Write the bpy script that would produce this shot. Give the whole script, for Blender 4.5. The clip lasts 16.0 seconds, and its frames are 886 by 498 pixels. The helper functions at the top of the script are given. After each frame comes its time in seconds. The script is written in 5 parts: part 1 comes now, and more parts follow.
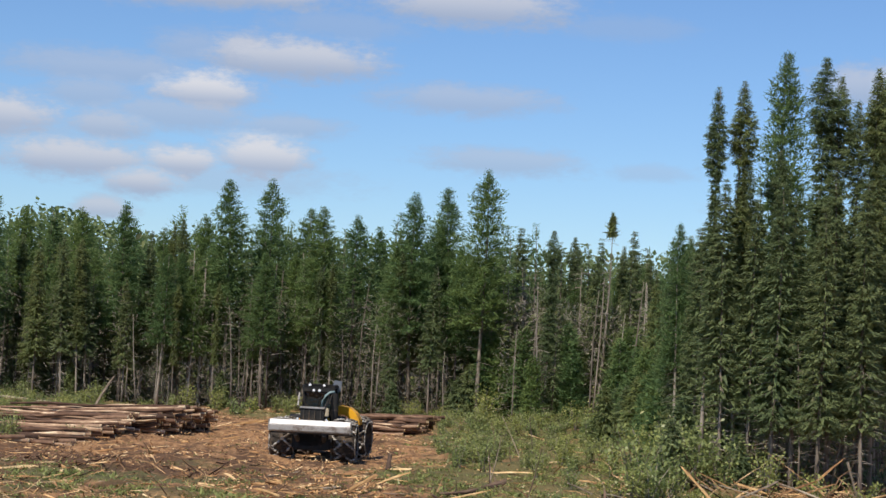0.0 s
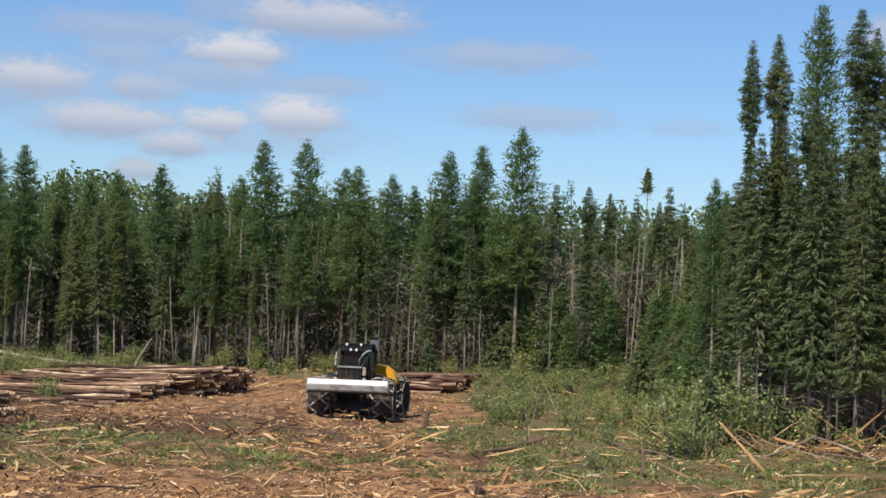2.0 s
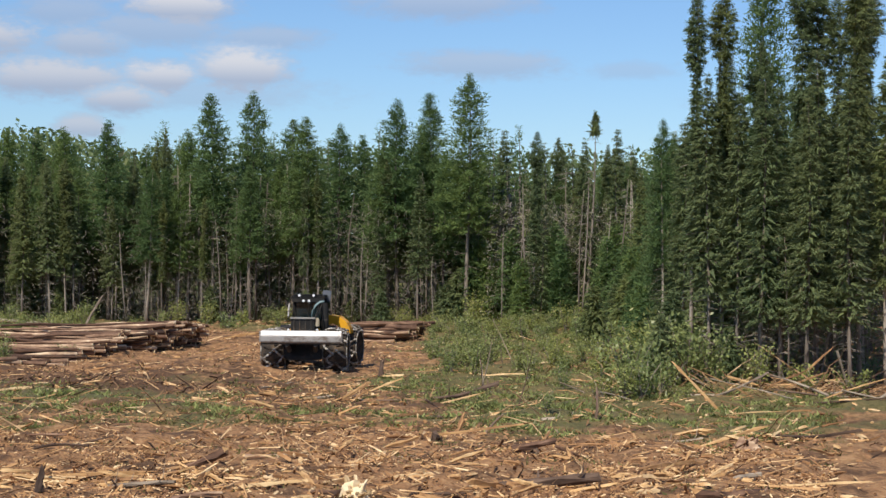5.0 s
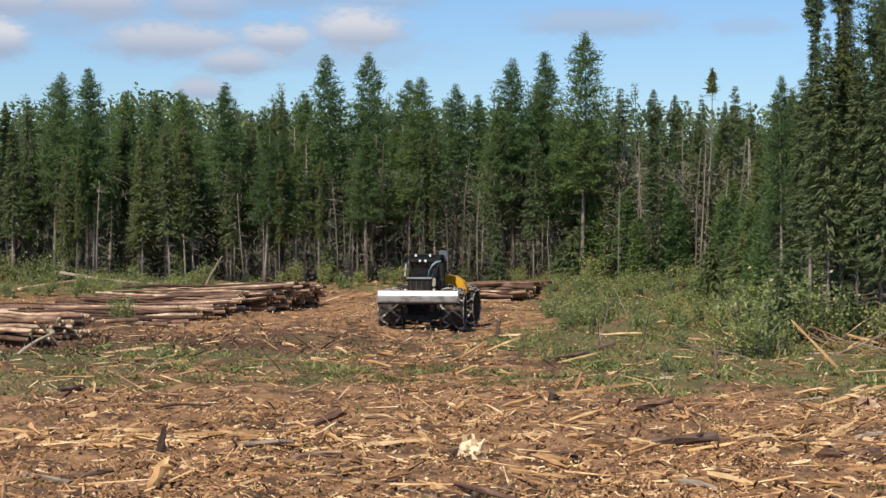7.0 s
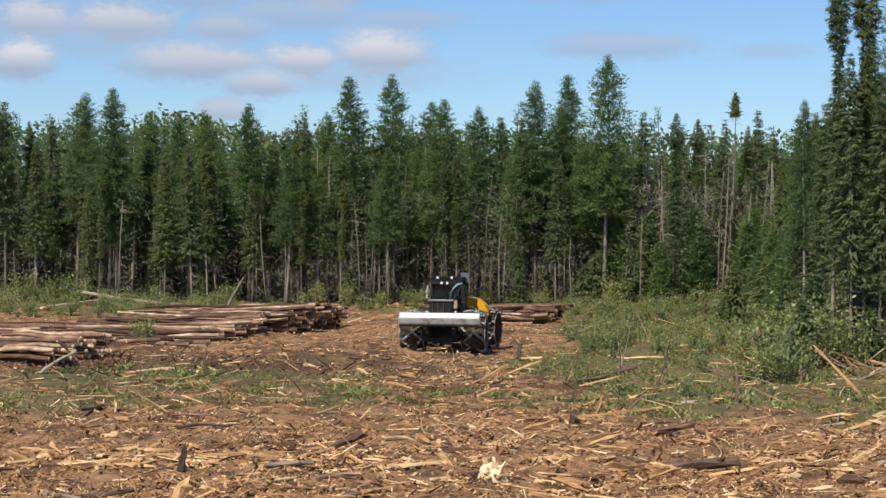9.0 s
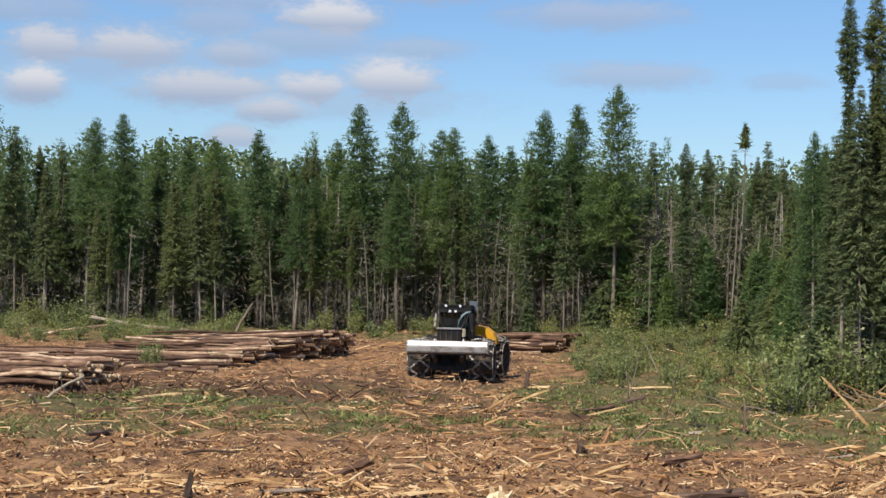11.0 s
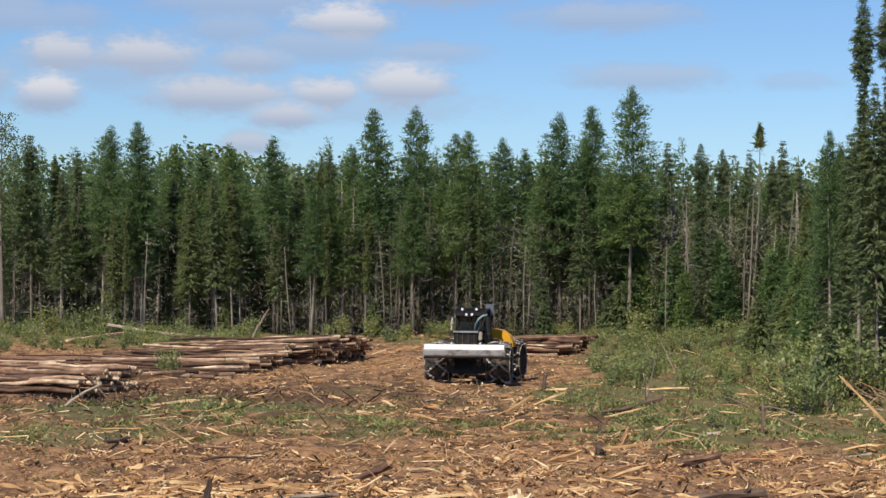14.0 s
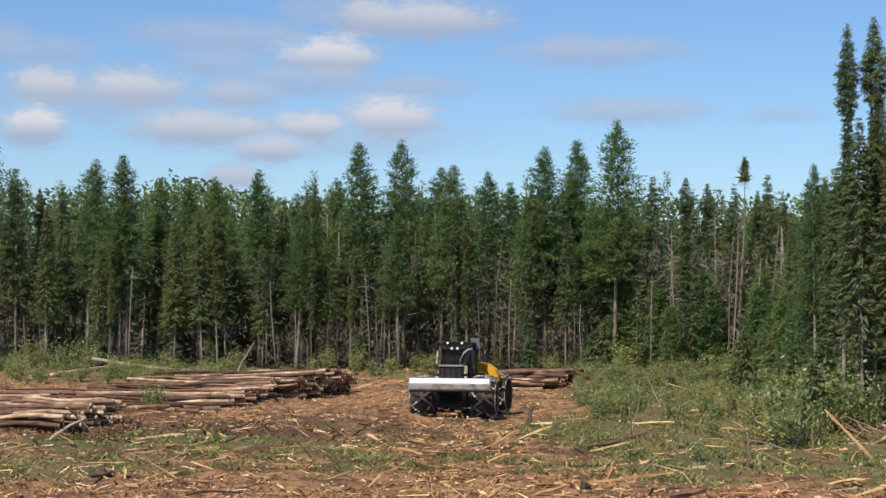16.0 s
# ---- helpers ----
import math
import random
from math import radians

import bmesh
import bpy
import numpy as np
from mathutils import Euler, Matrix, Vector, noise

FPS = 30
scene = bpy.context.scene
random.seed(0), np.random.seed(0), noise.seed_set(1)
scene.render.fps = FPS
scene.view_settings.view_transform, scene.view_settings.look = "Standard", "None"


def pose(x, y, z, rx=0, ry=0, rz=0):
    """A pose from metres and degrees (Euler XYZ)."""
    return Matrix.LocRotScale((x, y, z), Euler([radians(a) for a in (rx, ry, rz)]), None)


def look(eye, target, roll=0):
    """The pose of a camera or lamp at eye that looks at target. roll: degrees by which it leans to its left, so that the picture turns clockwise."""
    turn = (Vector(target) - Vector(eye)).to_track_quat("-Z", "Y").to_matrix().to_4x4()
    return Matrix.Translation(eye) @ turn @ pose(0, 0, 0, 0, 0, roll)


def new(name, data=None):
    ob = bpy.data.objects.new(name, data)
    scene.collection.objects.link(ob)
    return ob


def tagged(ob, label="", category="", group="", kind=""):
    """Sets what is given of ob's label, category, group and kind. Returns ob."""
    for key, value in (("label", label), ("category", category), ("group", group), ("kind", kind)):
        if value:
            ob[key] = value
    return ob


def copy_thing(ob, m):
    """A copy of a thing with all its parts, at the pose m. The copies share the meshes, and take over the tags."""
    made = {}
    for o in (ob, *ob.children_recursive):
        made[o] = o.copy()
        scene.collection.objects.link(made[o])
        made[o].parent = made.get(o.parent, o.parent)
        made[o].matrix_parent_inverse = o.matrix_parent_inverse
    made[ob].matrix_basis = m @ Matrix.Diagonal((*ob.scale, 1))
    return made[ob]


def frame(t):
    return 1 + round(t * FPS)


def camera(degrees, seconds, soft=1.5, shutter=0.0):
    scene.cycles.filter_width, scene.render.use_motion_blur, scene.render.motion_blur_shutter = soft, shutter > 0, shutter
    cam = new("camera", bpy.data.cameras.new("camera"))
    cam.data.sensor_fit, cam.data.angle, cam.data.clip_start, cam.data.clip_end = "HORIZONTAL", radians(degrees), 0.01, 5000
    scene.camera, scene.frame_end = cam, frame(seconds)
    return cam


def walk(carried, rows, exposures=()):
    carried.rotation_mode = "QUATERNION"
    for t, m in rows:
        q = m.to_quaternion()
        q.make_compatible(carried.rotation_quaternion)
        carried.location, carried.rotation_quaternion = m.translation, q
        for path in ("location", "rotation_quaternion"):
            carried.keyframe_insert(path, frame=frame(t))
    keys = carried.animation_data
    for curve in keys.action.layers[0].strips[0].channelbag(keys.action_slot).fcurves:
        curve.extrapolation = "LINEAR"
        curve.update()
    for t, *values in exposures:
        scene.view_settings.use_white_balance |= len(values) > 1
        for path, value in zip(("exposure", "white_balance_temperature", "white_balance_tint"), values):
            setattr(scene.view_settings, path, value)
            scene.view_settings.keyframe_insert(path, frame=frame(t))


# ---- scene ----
cam = camera(26.0, 16.0, soft=1.5)
EYE = 5.0
ROWS = [
    (0.0, 92.637, -2.761, -3.072),
    (0.5, 91.722, -2.474, -2.894),
    (1.0, 91.499, -2.271, -2.724),
    (1.5, 91.543, -2.037, -2.384),
    (2.0, 91.345, -2.063, -1.996),
    (2.5, 91.076, -2.181, -1.695),
    (3.0, 90.483, -2.035, -1.541),
    (3.5, 90.335, -1.821, -1.837),
    (3.7, 90.400, -1.750, -2.040),
    (5.3, 89.760, -0.350, -3.560),
    (5.8, 89.785, -0.060, -2.890),
    (6.0, 89.918, -0.030, -2.200),
    (6.5, 89.404, 0.131, -0.423),
    (7.0, 88.600, -0.000, -0.000),
    (7.5, 88.803, -0.098, 0.035),
    (8.0, 88.755, -0.246, 0.306),
    (8.5, 88.867, -0.331, 0.554),
    (9.0, 89.262, -0.413, 0.662),
    (11.5, 90.157, -0.989, 0.942),
    (12.0, 90.190, -0.846, 1.081),
    (12.5, 90.045, -0.771, 1.178),
    (13.0, 89.975, -0.610, 1.077),
    (13.5, 90.048, -0.440, 1.095),
    (14.0, 90.200, -0.215, 1.393),
    (14.5, 90.420, -0.135, 1.657),
    (15.0, 90.675, -0.145, 1.819),
    (15.5, 90.796, -0.062, 1.684),
    (16.0, 91.209, -0.245, 0.957),
]
walk(cam, [(t, pose(0, 0, EYE, rx, ry, rz)) for t, rx, ry, rz in ROWS])

# ---- world, sun ----
rng = np.random.default_rng(7)
TO_SUN = Vector((-0.42, -0.72, 0.98)).normalized()
SUN_EL = math.asin(TO_SUN.z)
SUN_AZ = math.atan2(TO_SUN.x, TO_SUN.y)


class Nodes:
    """Short hand for node trees."""

    def __init__(self, tree):
        self.tree = tree
        tree.nodes.clear()

    def add(self, kind, **sets):
        n = self.tree.nodes.new(kind)
        for k, v in sets.items():
            if k == "op":
                n.operation = v
            elif k == "blend":
                n.data_type, n.blend_type = "RGBA", v
            elif k == "sky":
                n.sky_type = v
        return n

    def link(self, a, b):
        self.tree.links.new(a, b)

    def put(self, socket, value):
        if isinstance(value, bpy.types.NodeSocket):
            self.tree.links.new(value, socket)
        else:
            socket.default_value = value

    def math(self, op, a, b=0.0, clamp=False):
        n = self.add("ShaderNodeMath", op=op)
        n.use_clamp = clamp
        self.put(n.inputs[0], a)
        self.put(n.inputs[1], b)
        return n.outputs[0]

    def noise(self, vector, scale, detail=4.0, rough=0.6):
        n = self.add("ShaderNodeTexNoise")
        if vector is not None:
            self.link(vector, n.inputs["Vector"])
        n.inputs["Scale"].default_value, n.inputs["Detail"].default_value = scale, detail
        n.inputs["Roughness"].default_value = rough
        return n

    def ramp(self, fac, stops):
        n = self.add("ShaderNodeValToRGB")
        self.put(n.inputs[0], fac)
        e = n.color_ramp.elements
        while len(e) < len(stops):
            e.new(0.5)
        for el, (p, c) in zip(e, stops):
            el.position = p
            el.color = (*c, 1) if len(c) == 3 else c
        return n.outputs[0]

    def mix(self, fac, a, b, blend="MIX"):
        n = self.add("ShaderNodeMix", blend=blend)
        self.put(n.inputs[0], fac)
        self.put(n.inputs[6], (*a, 1) if isinstance(a, tuple) else a)
        self.put(n.inputs[7], (*b, 1) if isinstance(b, tuple) else b)
        return n.outputs[2]

    def smooth(self, x, lo, hi):
        n = self.add("ShaderNodeMapRange")
        n.interpolation_type = "SMOOTHSTEP"
        self.put(n.inputs[0], x)
        n.inputs[1].default_value, n.inputs[2].default_value = lo, hi
        return n.outputs[0]


world = bpy.data.worlds.new("sky")
scene.world = world
world.use_nodes = True
W = Nodes(world.node_tree)
sky = W.add("ShaderNodeTexSky", sky="NISHITA")
sky.sun_disc, sky.sun_elevation, sky.sun_rotation = False, SUN_EL, SUN_AZ
sky.air_density, sky.dust_density, sky.ozone_density, sky.altitude = 1.0, 0.05, 3.0, 300
coord = W.add("ShaderNodeTexCoord").outputs["Generated"]
axes = W.add("ShaderNodeSeparateXYZ")
W.link(coord, axes.inputs[0])
tint = W.mix(1.0, sky.outputs[0], (0.77, 0.94, 1.185), "MULTIPLY")
# fair-weather cumulus, low over the horizon: each one a soft oval frayed by noise; degrees right of ahead, degrees up, half sizes, weight
CLOUDS = [
    (-4.4, 6.93, 1.27, 0.51, 1.00), (-13.1, 4.74, 0.84, 0.47, 1.00), (-12.7, 5.87, 0.93, 0.51, 0.80), (-10.2, 5.87, 1.35, 0.54, 0.80), (-8.1, 4.74, 1.77, 0.47, 0.75),
    (-4.9, 4.82, 0.93, 0.42, 0.90), (-2.6, 5.08, 1.18, 0.56, 0.95), (-6.1, 4.15, 0.84, 0.37, 0.75), (-7.2, 5.75, 1.01, 0.37, 0.55), (-1.9, 6.01, 1.35, 0.30, 0.40),
    (4.6, 5.33, 1.86, 0.34, 0.42), (3.4, 7.10, 2.02, 0.37, 0.45), (-7.7, 6.68, 1.18, 0.37, 0.40), (-12.5, 6.93, 1.01, 0.34, 0.35), (-7.1, 7.39, 2.36, 0.37, 0.40),
    (-5.0, 6.21, 1.86, 0.40, 0.42), (9.1, 5.16, 1.01, 0.20, 0.25), (-14.1, 6.85, 1.52, 0.34, 0.40), (-7.2, 3.31, 0.67, 0.30, 0.60), (-11.1, 5.42, 3.37, 0.51, 0.30),
    (-4.4, 4.40, 3.37, 0.40, 0.28), (-1.7, 8.03, 2.02, 0.51, 0.75), (-3.3, 8.10, 1.01, 0.51, 0.65), (-4.7, 9.89, 3.54, 0.40, 0.80), (3.6, 9.85, 2.36, 0.47, 0.65),
    (-7.7, 7.52, 2.19, 0.37, 0.38), (15.6, 7.86, 1.52, 0.54, 0.55), (-4.8, 8.23, 1.01, 0.37, 0.35), (-0.4, 9.08, 1.69, 0.34, 0.25), (8.2, 9.41, 1.52, 0.30, 0.20),
    (-14.7, 7.05, 1.69, 0.51, 0.40), (-15.4, 5.03, 1.35, 0.51, 0.50), (12.1, 4.18, 1.01, 0.24, 0.20),
]
az = W.math("MULTIPLY", W.math("ARCTAN2", axes.outputs[0], axes.outputs[1]), 57.2958)
el = W.math("MULTIPLY", W.math("ARCSINE", axes.outputs[2]), 57.2958)
flat = W.add("ShaderNodeCombineXYZ")
W.link(az, flat.inputs[0])
W.link(W.math("MULTIPLY", el, 2.2), flat.inputs[1])
fray = W.noise(flat.outputs[0], 0.9, 6.0, 0.62)
fray2 = W.noise(flat.outputs[0], 3.2, 5.0, 0.6)
wisp = W.math("ADD", W.math("MULTIPLY", W.math("SUBTRACT", fray.outputs[0], 0.5), 2.2), W.math("MULTIPLY", W.math("SUBTRACT", fray2.outputs[0], 0.5), 1.1))
cover, white = 0.0, 0.0
for a0, e0, wa, we, weight in CLOUDS:
    dx = W.math("DIVIDE", W.math("SUBTRACT", az, a0), wa)
    dy = W.math("DIVIDE", W.math("SUBTRACT", el, e0), we)
    r = W.math("SQRT", W.math("ADD", W.math("MULTIPLY", dx, dx), W.math("MULTIPLY", dy, dy)))
    body = W.smooth(W.math("ADD", W.math("SUBTRACT", 1.85, r), W.math("MULTIPLY", wisp, 0.75)), 0.0, 1.3)
    top = W.smooth(dy, -0.9, 0.7)
    cover = W.math("MAXIMUM", cover, W.math("MULTIPLY", body, min(0.95, weight * 1.45)))
    white = W.math("MAXIMUM", white, W.math("MULTIPLY", W.math("MULTIPLY", body, top), weight ** 1.6))
# the same kind of cloud all round, outside the stretch that is listed
around = W.noise(coord, 3.0, 5.0, 0.55)
beside = W.math("GREATER_THAN", W.math("ABSOLUTE", az), 24.0)
high = W.math("GREATER_THAN", el, 14.0)
cover = W.math("MAXIMUM", cover, W.math("MULTIPLY", W.smooth(around.outputs[0], 0.56, 0.7), W.math("MAXIMUM", beside, high)))
cloud = W.mix(W.math("MULTIPLY", white, 1.0, True), (3.9, 4.6, 6.1), (7.7, 7.6, 7.9))
full = W.mix(W.math("MULTIPLY", cover, 0.95, True), tint, cloud)
back = W.add("ShaderNodeBackground")
W.link(full, back.inputs[0])
back.inputs[1].default_value = 0.097
W.link(back.outputs[0], W.add("ShaderNodeOutputWorld").inputs[0])

sun = new("sun", bpy.data.lights.new("sun", "SUN"))
sun.data.energy, sun.data.angle, sun.data.color = 5.0, radians(0.53), (1.0, 0.92, 0.80)
sun.matrix_world = look(TO_SUN * 100, (0, 0, 0))
scene.view_settings.exposure = 0.0


# ---- materials ----
def material(name, rough=0.85, metal=0.0):
    m = bpy.data.materials.new(name)
    m.use_nodes = True
    n = Nodes(m.node_tree)
    b = n.add("ShaderNodeBsdfPrincipled")
    n.link(b.outputs[0], n.add("ShaderNodeOutputMaterial").inputs[0])
    b.inputs["Roughness"].default_value, b.inputs["Metallic"].default_value = rough, metal
    b.inputs["Specular IOR Level"].default_value = 0.25
    return m, n, b


def bump(n, b, height, strength=0.5, distance=0.02):
    k = n.add("ShaderNodeBump")
    k.inputs["Strength"].default_value, k.inputs["Distance"].default_value = strength, distance
    n.link(height, k.inputs["Height"])
    n.link(k.outputs[0], b.inputs["Normal"])


def foliage(name, dark, light, dry=None, shine=0.5):
    """Needles or leaves: every spray its own shade, every tree its own tint, some light passing through."""
    m, n, b = material(name, shine)
    isl = n.add("ShaderNodeNewGeometry").outputs["Random Per Island"]
    obj = n.add("ShaderNodeObjectInfo").outputs["Random"]
    stops = [(0.0, dark), (0.8, light)]
    if dry:
        stops = [(0.0, dark), (0.75, light), (0.93, light), (1.0, dry)]
    c = n.ramp(isl, stops)
    c = n.mix(1.0, c, n.ramp(obj, [(0, (0.80, 0.88, 0.90)), (0.5, (1, 1, 1)), (1, (1.14, 1.08, 0.88))]), "MULTIPLY")
    n.link(c, b.inputs["Base Color"])
    t = n.add("ShaderNodeBsdfTranslucent")
    n.link(c, t.inputs[0])
    mix = n.add("ShaderNodeMixShader")
    mix.inputs[0].default_value = 0.46
    out = [k for k in n.tree.nodes if k.type == "OUTPUT_MATERIAL"][0]
    n.link(b.outputs[0], mix.inputs[1])
    n.link(t.outputs[0], mix.inputs[2])
    n.link(mix.outputs[0], out.inputs[0])
    return m


def woody(name, stops, scale=6.0, stretch=(1, 1, 0.12), relief=0.6, rough=0.9, per="object"):
    """Bark or split wood, streaked along the local z or x axis."""
    m, n, b = material(name, rough)
    tc = n.add("ShaderNodeTexCoord").outputs["Object"]
    mp = n.add("ShaderNodeMapping")
    n.link(tc, mp.inputs[0])
    mp.inputs["Scale"].default_value = stretch
    grain = n.noise(mp.outputs[0], scale, 5.0, 0.65)
    spots = n.noise(tc, scale * 0.25, 3.0)
    f = n.math("ADD", n.math("MULTIPLY", grain.outputs[0], 0.65), n.math("MULTIPLY", spots.outputs[0], 0.35))
    f = n.math("ADD", n.math("MULTIPLY", n.math("SUBTRACT", f, 0.5), 1.9), 0.5)
    if per == "island":
        r = n.add("ShaderNodeNewGeometry").outputs["Random Per Island"]
    else:
        r = n.add("ShaderNodeObjectInfo").outputs["Random"]
    f = n.math("ADD", f, n.math("MULTIPLY", n.math("SUBTRACT", r, 0.5), 0.8 if per == "object" else 0.95), True)
    n.link(n.ramp(f, stops), b.inputs["Base Color"])
    bump(n, b, grain.outputs[0], relief, 0.03)
    return m


def paint(name, colour, dirt, rough=0.5, metal=0.0, amount=0.5, scale=2.5):
    """Painted or bare steel, scuffed and muddy."""
    m, n, b = material(name, rough, metal)
    tc = n.add("ShaderNodeTexCoord").outputs["Object"]
    big, fine = n.noise(tc, scale, 5.0, 0.65), n.noise(tc, scale * 9, 4.0, 0.6)
    f = n.math("ADD", n.math("MULTIPLY", big.outputs[0], 0.7), n.math("MULTIPLY", fine.outputs[0], 0.3))
    f = n.smooth(f, 0.62 - 0.3 * amount, 0.75 - 0.15 * amount)
    n.link(n.mix(f, colour, dirt), b.inputs["Base Color"])
    n.put(b.inputs["Roughness"], n.math("ADD", rough, n.math("MULTIPLY", f, 0.9 - rough)))
    bump(n, b, fine.outputs[0], 0.15, 0.01)
    return m


SPRUCE = foliage("spruce_needles", (0.130, 0.165, 0.082), (0.215, 0.262, 0.112), (0.25, 0.24, 0.125), 0.75)
LARCH = foliage("larch_needles", (0.118, 0.182, 0.070), (0.178, 0.255, 0.092), None, 0.75)
BROAD = foliage("broad_leaves", (0.135, 0.165, 0.055), (0.37, 0.41, 0.15), (0.62, 0.60, 0.34), 0.5)
ASPEN = foliage("pale_leaves", (0.10, 0.15, 0.05), (0.24, 0.29, 0.12), (0.34, 0.35, 0.16), 0.5)
GRASS = foliage("grass_blades", (0.10, 0.105, 0.040), (0.215, 0.215, 0.082), (0.40, 0.30, 0.15), 0.7)
BARK = woody("grey_bark", [(0.1, (0.10, 0.08, 0.063)), (0.5, (0.22, 0.185, 0.15)), (0.9, (0.38, 0.33, 0.27))], 8.0)
DEADWOOD = woody("dead_twigs", [(0.1, (0.14, 0.115, 0.09)), (0.9, (0.36, 0.31, 0.255))], 5.0)
LOGBARK = woody("peeled_bark", [(0.08, (0.06, 0.036, 0.026)), (0.34, (0.14, 0.078, 0.05)), (0.58, (0.25, 0.148, 0.095)), (0.82, (0.44, 0.29, 0.185)), (1.0, (0.74, 0.56, 0.37))], 7.0, (0.22, 1, 1))
CUT = woody("fresh_cut_wood", [(0.1, (0.36, 0.20, 0.085)), (0.5, (0.60, 0.37, 0.165)), (1.0, (0.80, 0.58, 0.31))], 9.0, (0.2, 1, 1))
SPLIT = woody("split_wood", [(0.0, (0.16, 0.08, 0.04)), (0.35, (0.36, 0.20, 0.09)), (0.6, (0.52, 0.31, 0.135)), (0.8, (0.68, 0.45, 0.22)), (1.0, (0.80, 0.58, 0.32))], 9.0, (0.15, 1, 1))
DARKWOOD = woody("dark_bark", [(0.1, (0.035, 0.022, 0.016)), (0.6, (0.13, 0.085, 0.06)), (1.0, (0.25, 0.17, 0.12))], 7.0, (0.2, 1, 1))
GREYWOOD = woody("weathered_wood", [(0.1, (0.15, 0.115, 0.085)), (0.9, (0.42, 0.34, 0.25))], 7.0, (0.2, 1, 1))
CHIPS = woody("wood_chips", [(0.0, (0.19, 0.095, 0.043)), (0.38, (0.39, 0.21, 0.092)), (0.72, (0.58, 0.35, 0.16)), (1.0, (0.82, 0.60, 0.34))], 3.0, (1, 1, 1), 0.2, 0.9, "island")
PALE = woody("white_split_wood", [(0.1, (0.36, 0.23, 0.11)), (0.45, (0.66, 0.49, 0.28)), (1.0, (0.84, 0.70, 0.46))], 9.0, (0.2, 1, 1))
LITTER = woody("bark_litter", [(0.0, (0.065, 0.034, 0.02)), (0.5, (0.21, 0.11, 0.056)), (1.0, (0.40, 0.22, 0.11))], 3.0, (1, 1, 1), 0.2, 0.9, "island")

YELLOW = paint("yellow_paint", (0.72, 0.36, 0.025), (0.30, 0.17, 0.06), 0.4, amount=0.3)
BLACK = paint("black_paint", (0.016, 0.016, 0.016), (0.06, 0.05, 0.04), 0.7, amount=0.45)
STEEL = paint("scoured_steel", (0.34, 0.325, 0.31), (0.17, 0.14, 0.12), 0.55, 0.2, 0.65)
CHAIN = paint("chain_steel", (0.58, 0.55, 0.50), (0.10, 0.075, 0.055), 0.45, 0.2, 0.85, 3.0)
RUBBER = paint("muddy_rubber", (0.035, 0.031, 0.028), (0.15, 0.105, 0.07), 0.9, 0.0, 0.6, 4.0)
MUDDY = paint("muddy_iron", (0.05, 0.045, 0.04), (0.17, 0.11, 0.07), 0.8, 0.0, 0.5)
LAMP = paint("lamp_lens", (0.75, 0.76, 0.78), (0.5, 0.48, 0.44), 0.15, 0.0, 0.1)
# blade steel lightened to carry the sun its upper face catches
SUNLIT_STEEL = paint("sunlit_blade_steel", (0.78, 0.75, 0.71), (0.50, 0.45, 0.40), 0.45, 0.15, 0.35, 1.6)
GREYPLATE = paint("grey_plate", (0.15, 0.165, 0.19), (0.10, 0.09, 0.085), 0.5, 0.0, 0.3)
TEAL = paint("grey_green_pipe", (0.22, 0.30, 0.31), (0.12, 0.12, 0.11), 0.45, 0.0, 0.3)
TANDIRT = paint("dusty_plate", (0.42, 0.36, 0.26), (0.22, 0.17, 0.11), 0.85, 0.0, 0.5)
glass_m, gn, gb = material("cab_glass", 0.05)
gb.inputs["Base Color"].default_value = (0.06, 0.10, 0.115, 1)
gb.inputs["Transmission Weight"].default_value = 0.85
gb.inputs["Specular IOR Level"].default_value = 0.5
GLASS = glass_m

# the cleared ground: soil, shredded bark and needles, moss and low green where the plan has it
SWARD = [(6.2, 70, 4.6, 9, 1.0), (7.5, 57, 4.5, 6, 0.9), (12.0, 62, 4, 14, 0.7), (-7.2, 62, 4.0, 3.2, 0.8), (-11.5, 52, 3.5, 3.5, 0.8), (-20, 114, 12, 7, 1.0),
         (9.5, 96, 6, 16, 1.0), (4.6, 61, 2.2, 3.0, 0.6), (-3.2, 57, 2.6, 2.0, 0.5), (-1, 112, 8, 5, 0.8), (5.5, 50, 3, 2, 0.5), (-14, 60, 4, 3, 0.5), (-5, 54, 5, 3.5, 0.5), (-10, 66, 3, 2, 0.4), (-1.5, 68, 2, 3, 0.35),
         (-12.5, 61, 5, 3.5, 0.7), (-4.0, 63, 3.5, 2.2, 0.55), (-8.5, 57, 4, 2.2, 0.5), (3.0, 55, 4, 2.5, 0.55), (-16, 104, 7, 5, 0.9), (8.5, 84, 4.5, 8, 0.8), (16, 60, 5, 5, 0.9),
         (12, 52, 5, 4, 0.6), (2.2, 66, 1.8, 3, 0.7), (-4, 70, 3, 2, 0.35), (0, 57, 3, 1.5, 0.4)]


def sward(x, y):
    g = sum(a * np.exp(-((x - cx) / rx) ** 2 - ((y - cy) / ry) ** 2) for cx, cy, rx, ry, a in SWARD)
    return g


gm, n, b = material("cleared_ground", 0.95)
tc = n.add("ShaderNodeTexCoord").outputs["Object"]
n1, n2, n3 = n.noise(tc, 0.35, 5, 0.65), n.noise(tc, 2.2, 6, 0.7), n.noise(tc, 11.0, 5, 0.7)
soil = n.ramp(n2.outputs[0], [(0.28, (0.085, 0.045, 0.024)), (0.42, (0.22, 0.115, 0.055)), (0.55, (0.37, 0.20, 0.095)), (0.75, (0.54, 0.33, 0.165))])
soil = n.mix(n.smooth(n3.outputs[0], 0.5, 0.68), soil, (0.44, 0.28, 0.145))
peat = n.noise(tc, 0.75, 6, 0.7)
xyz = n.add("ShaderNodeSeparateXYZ")
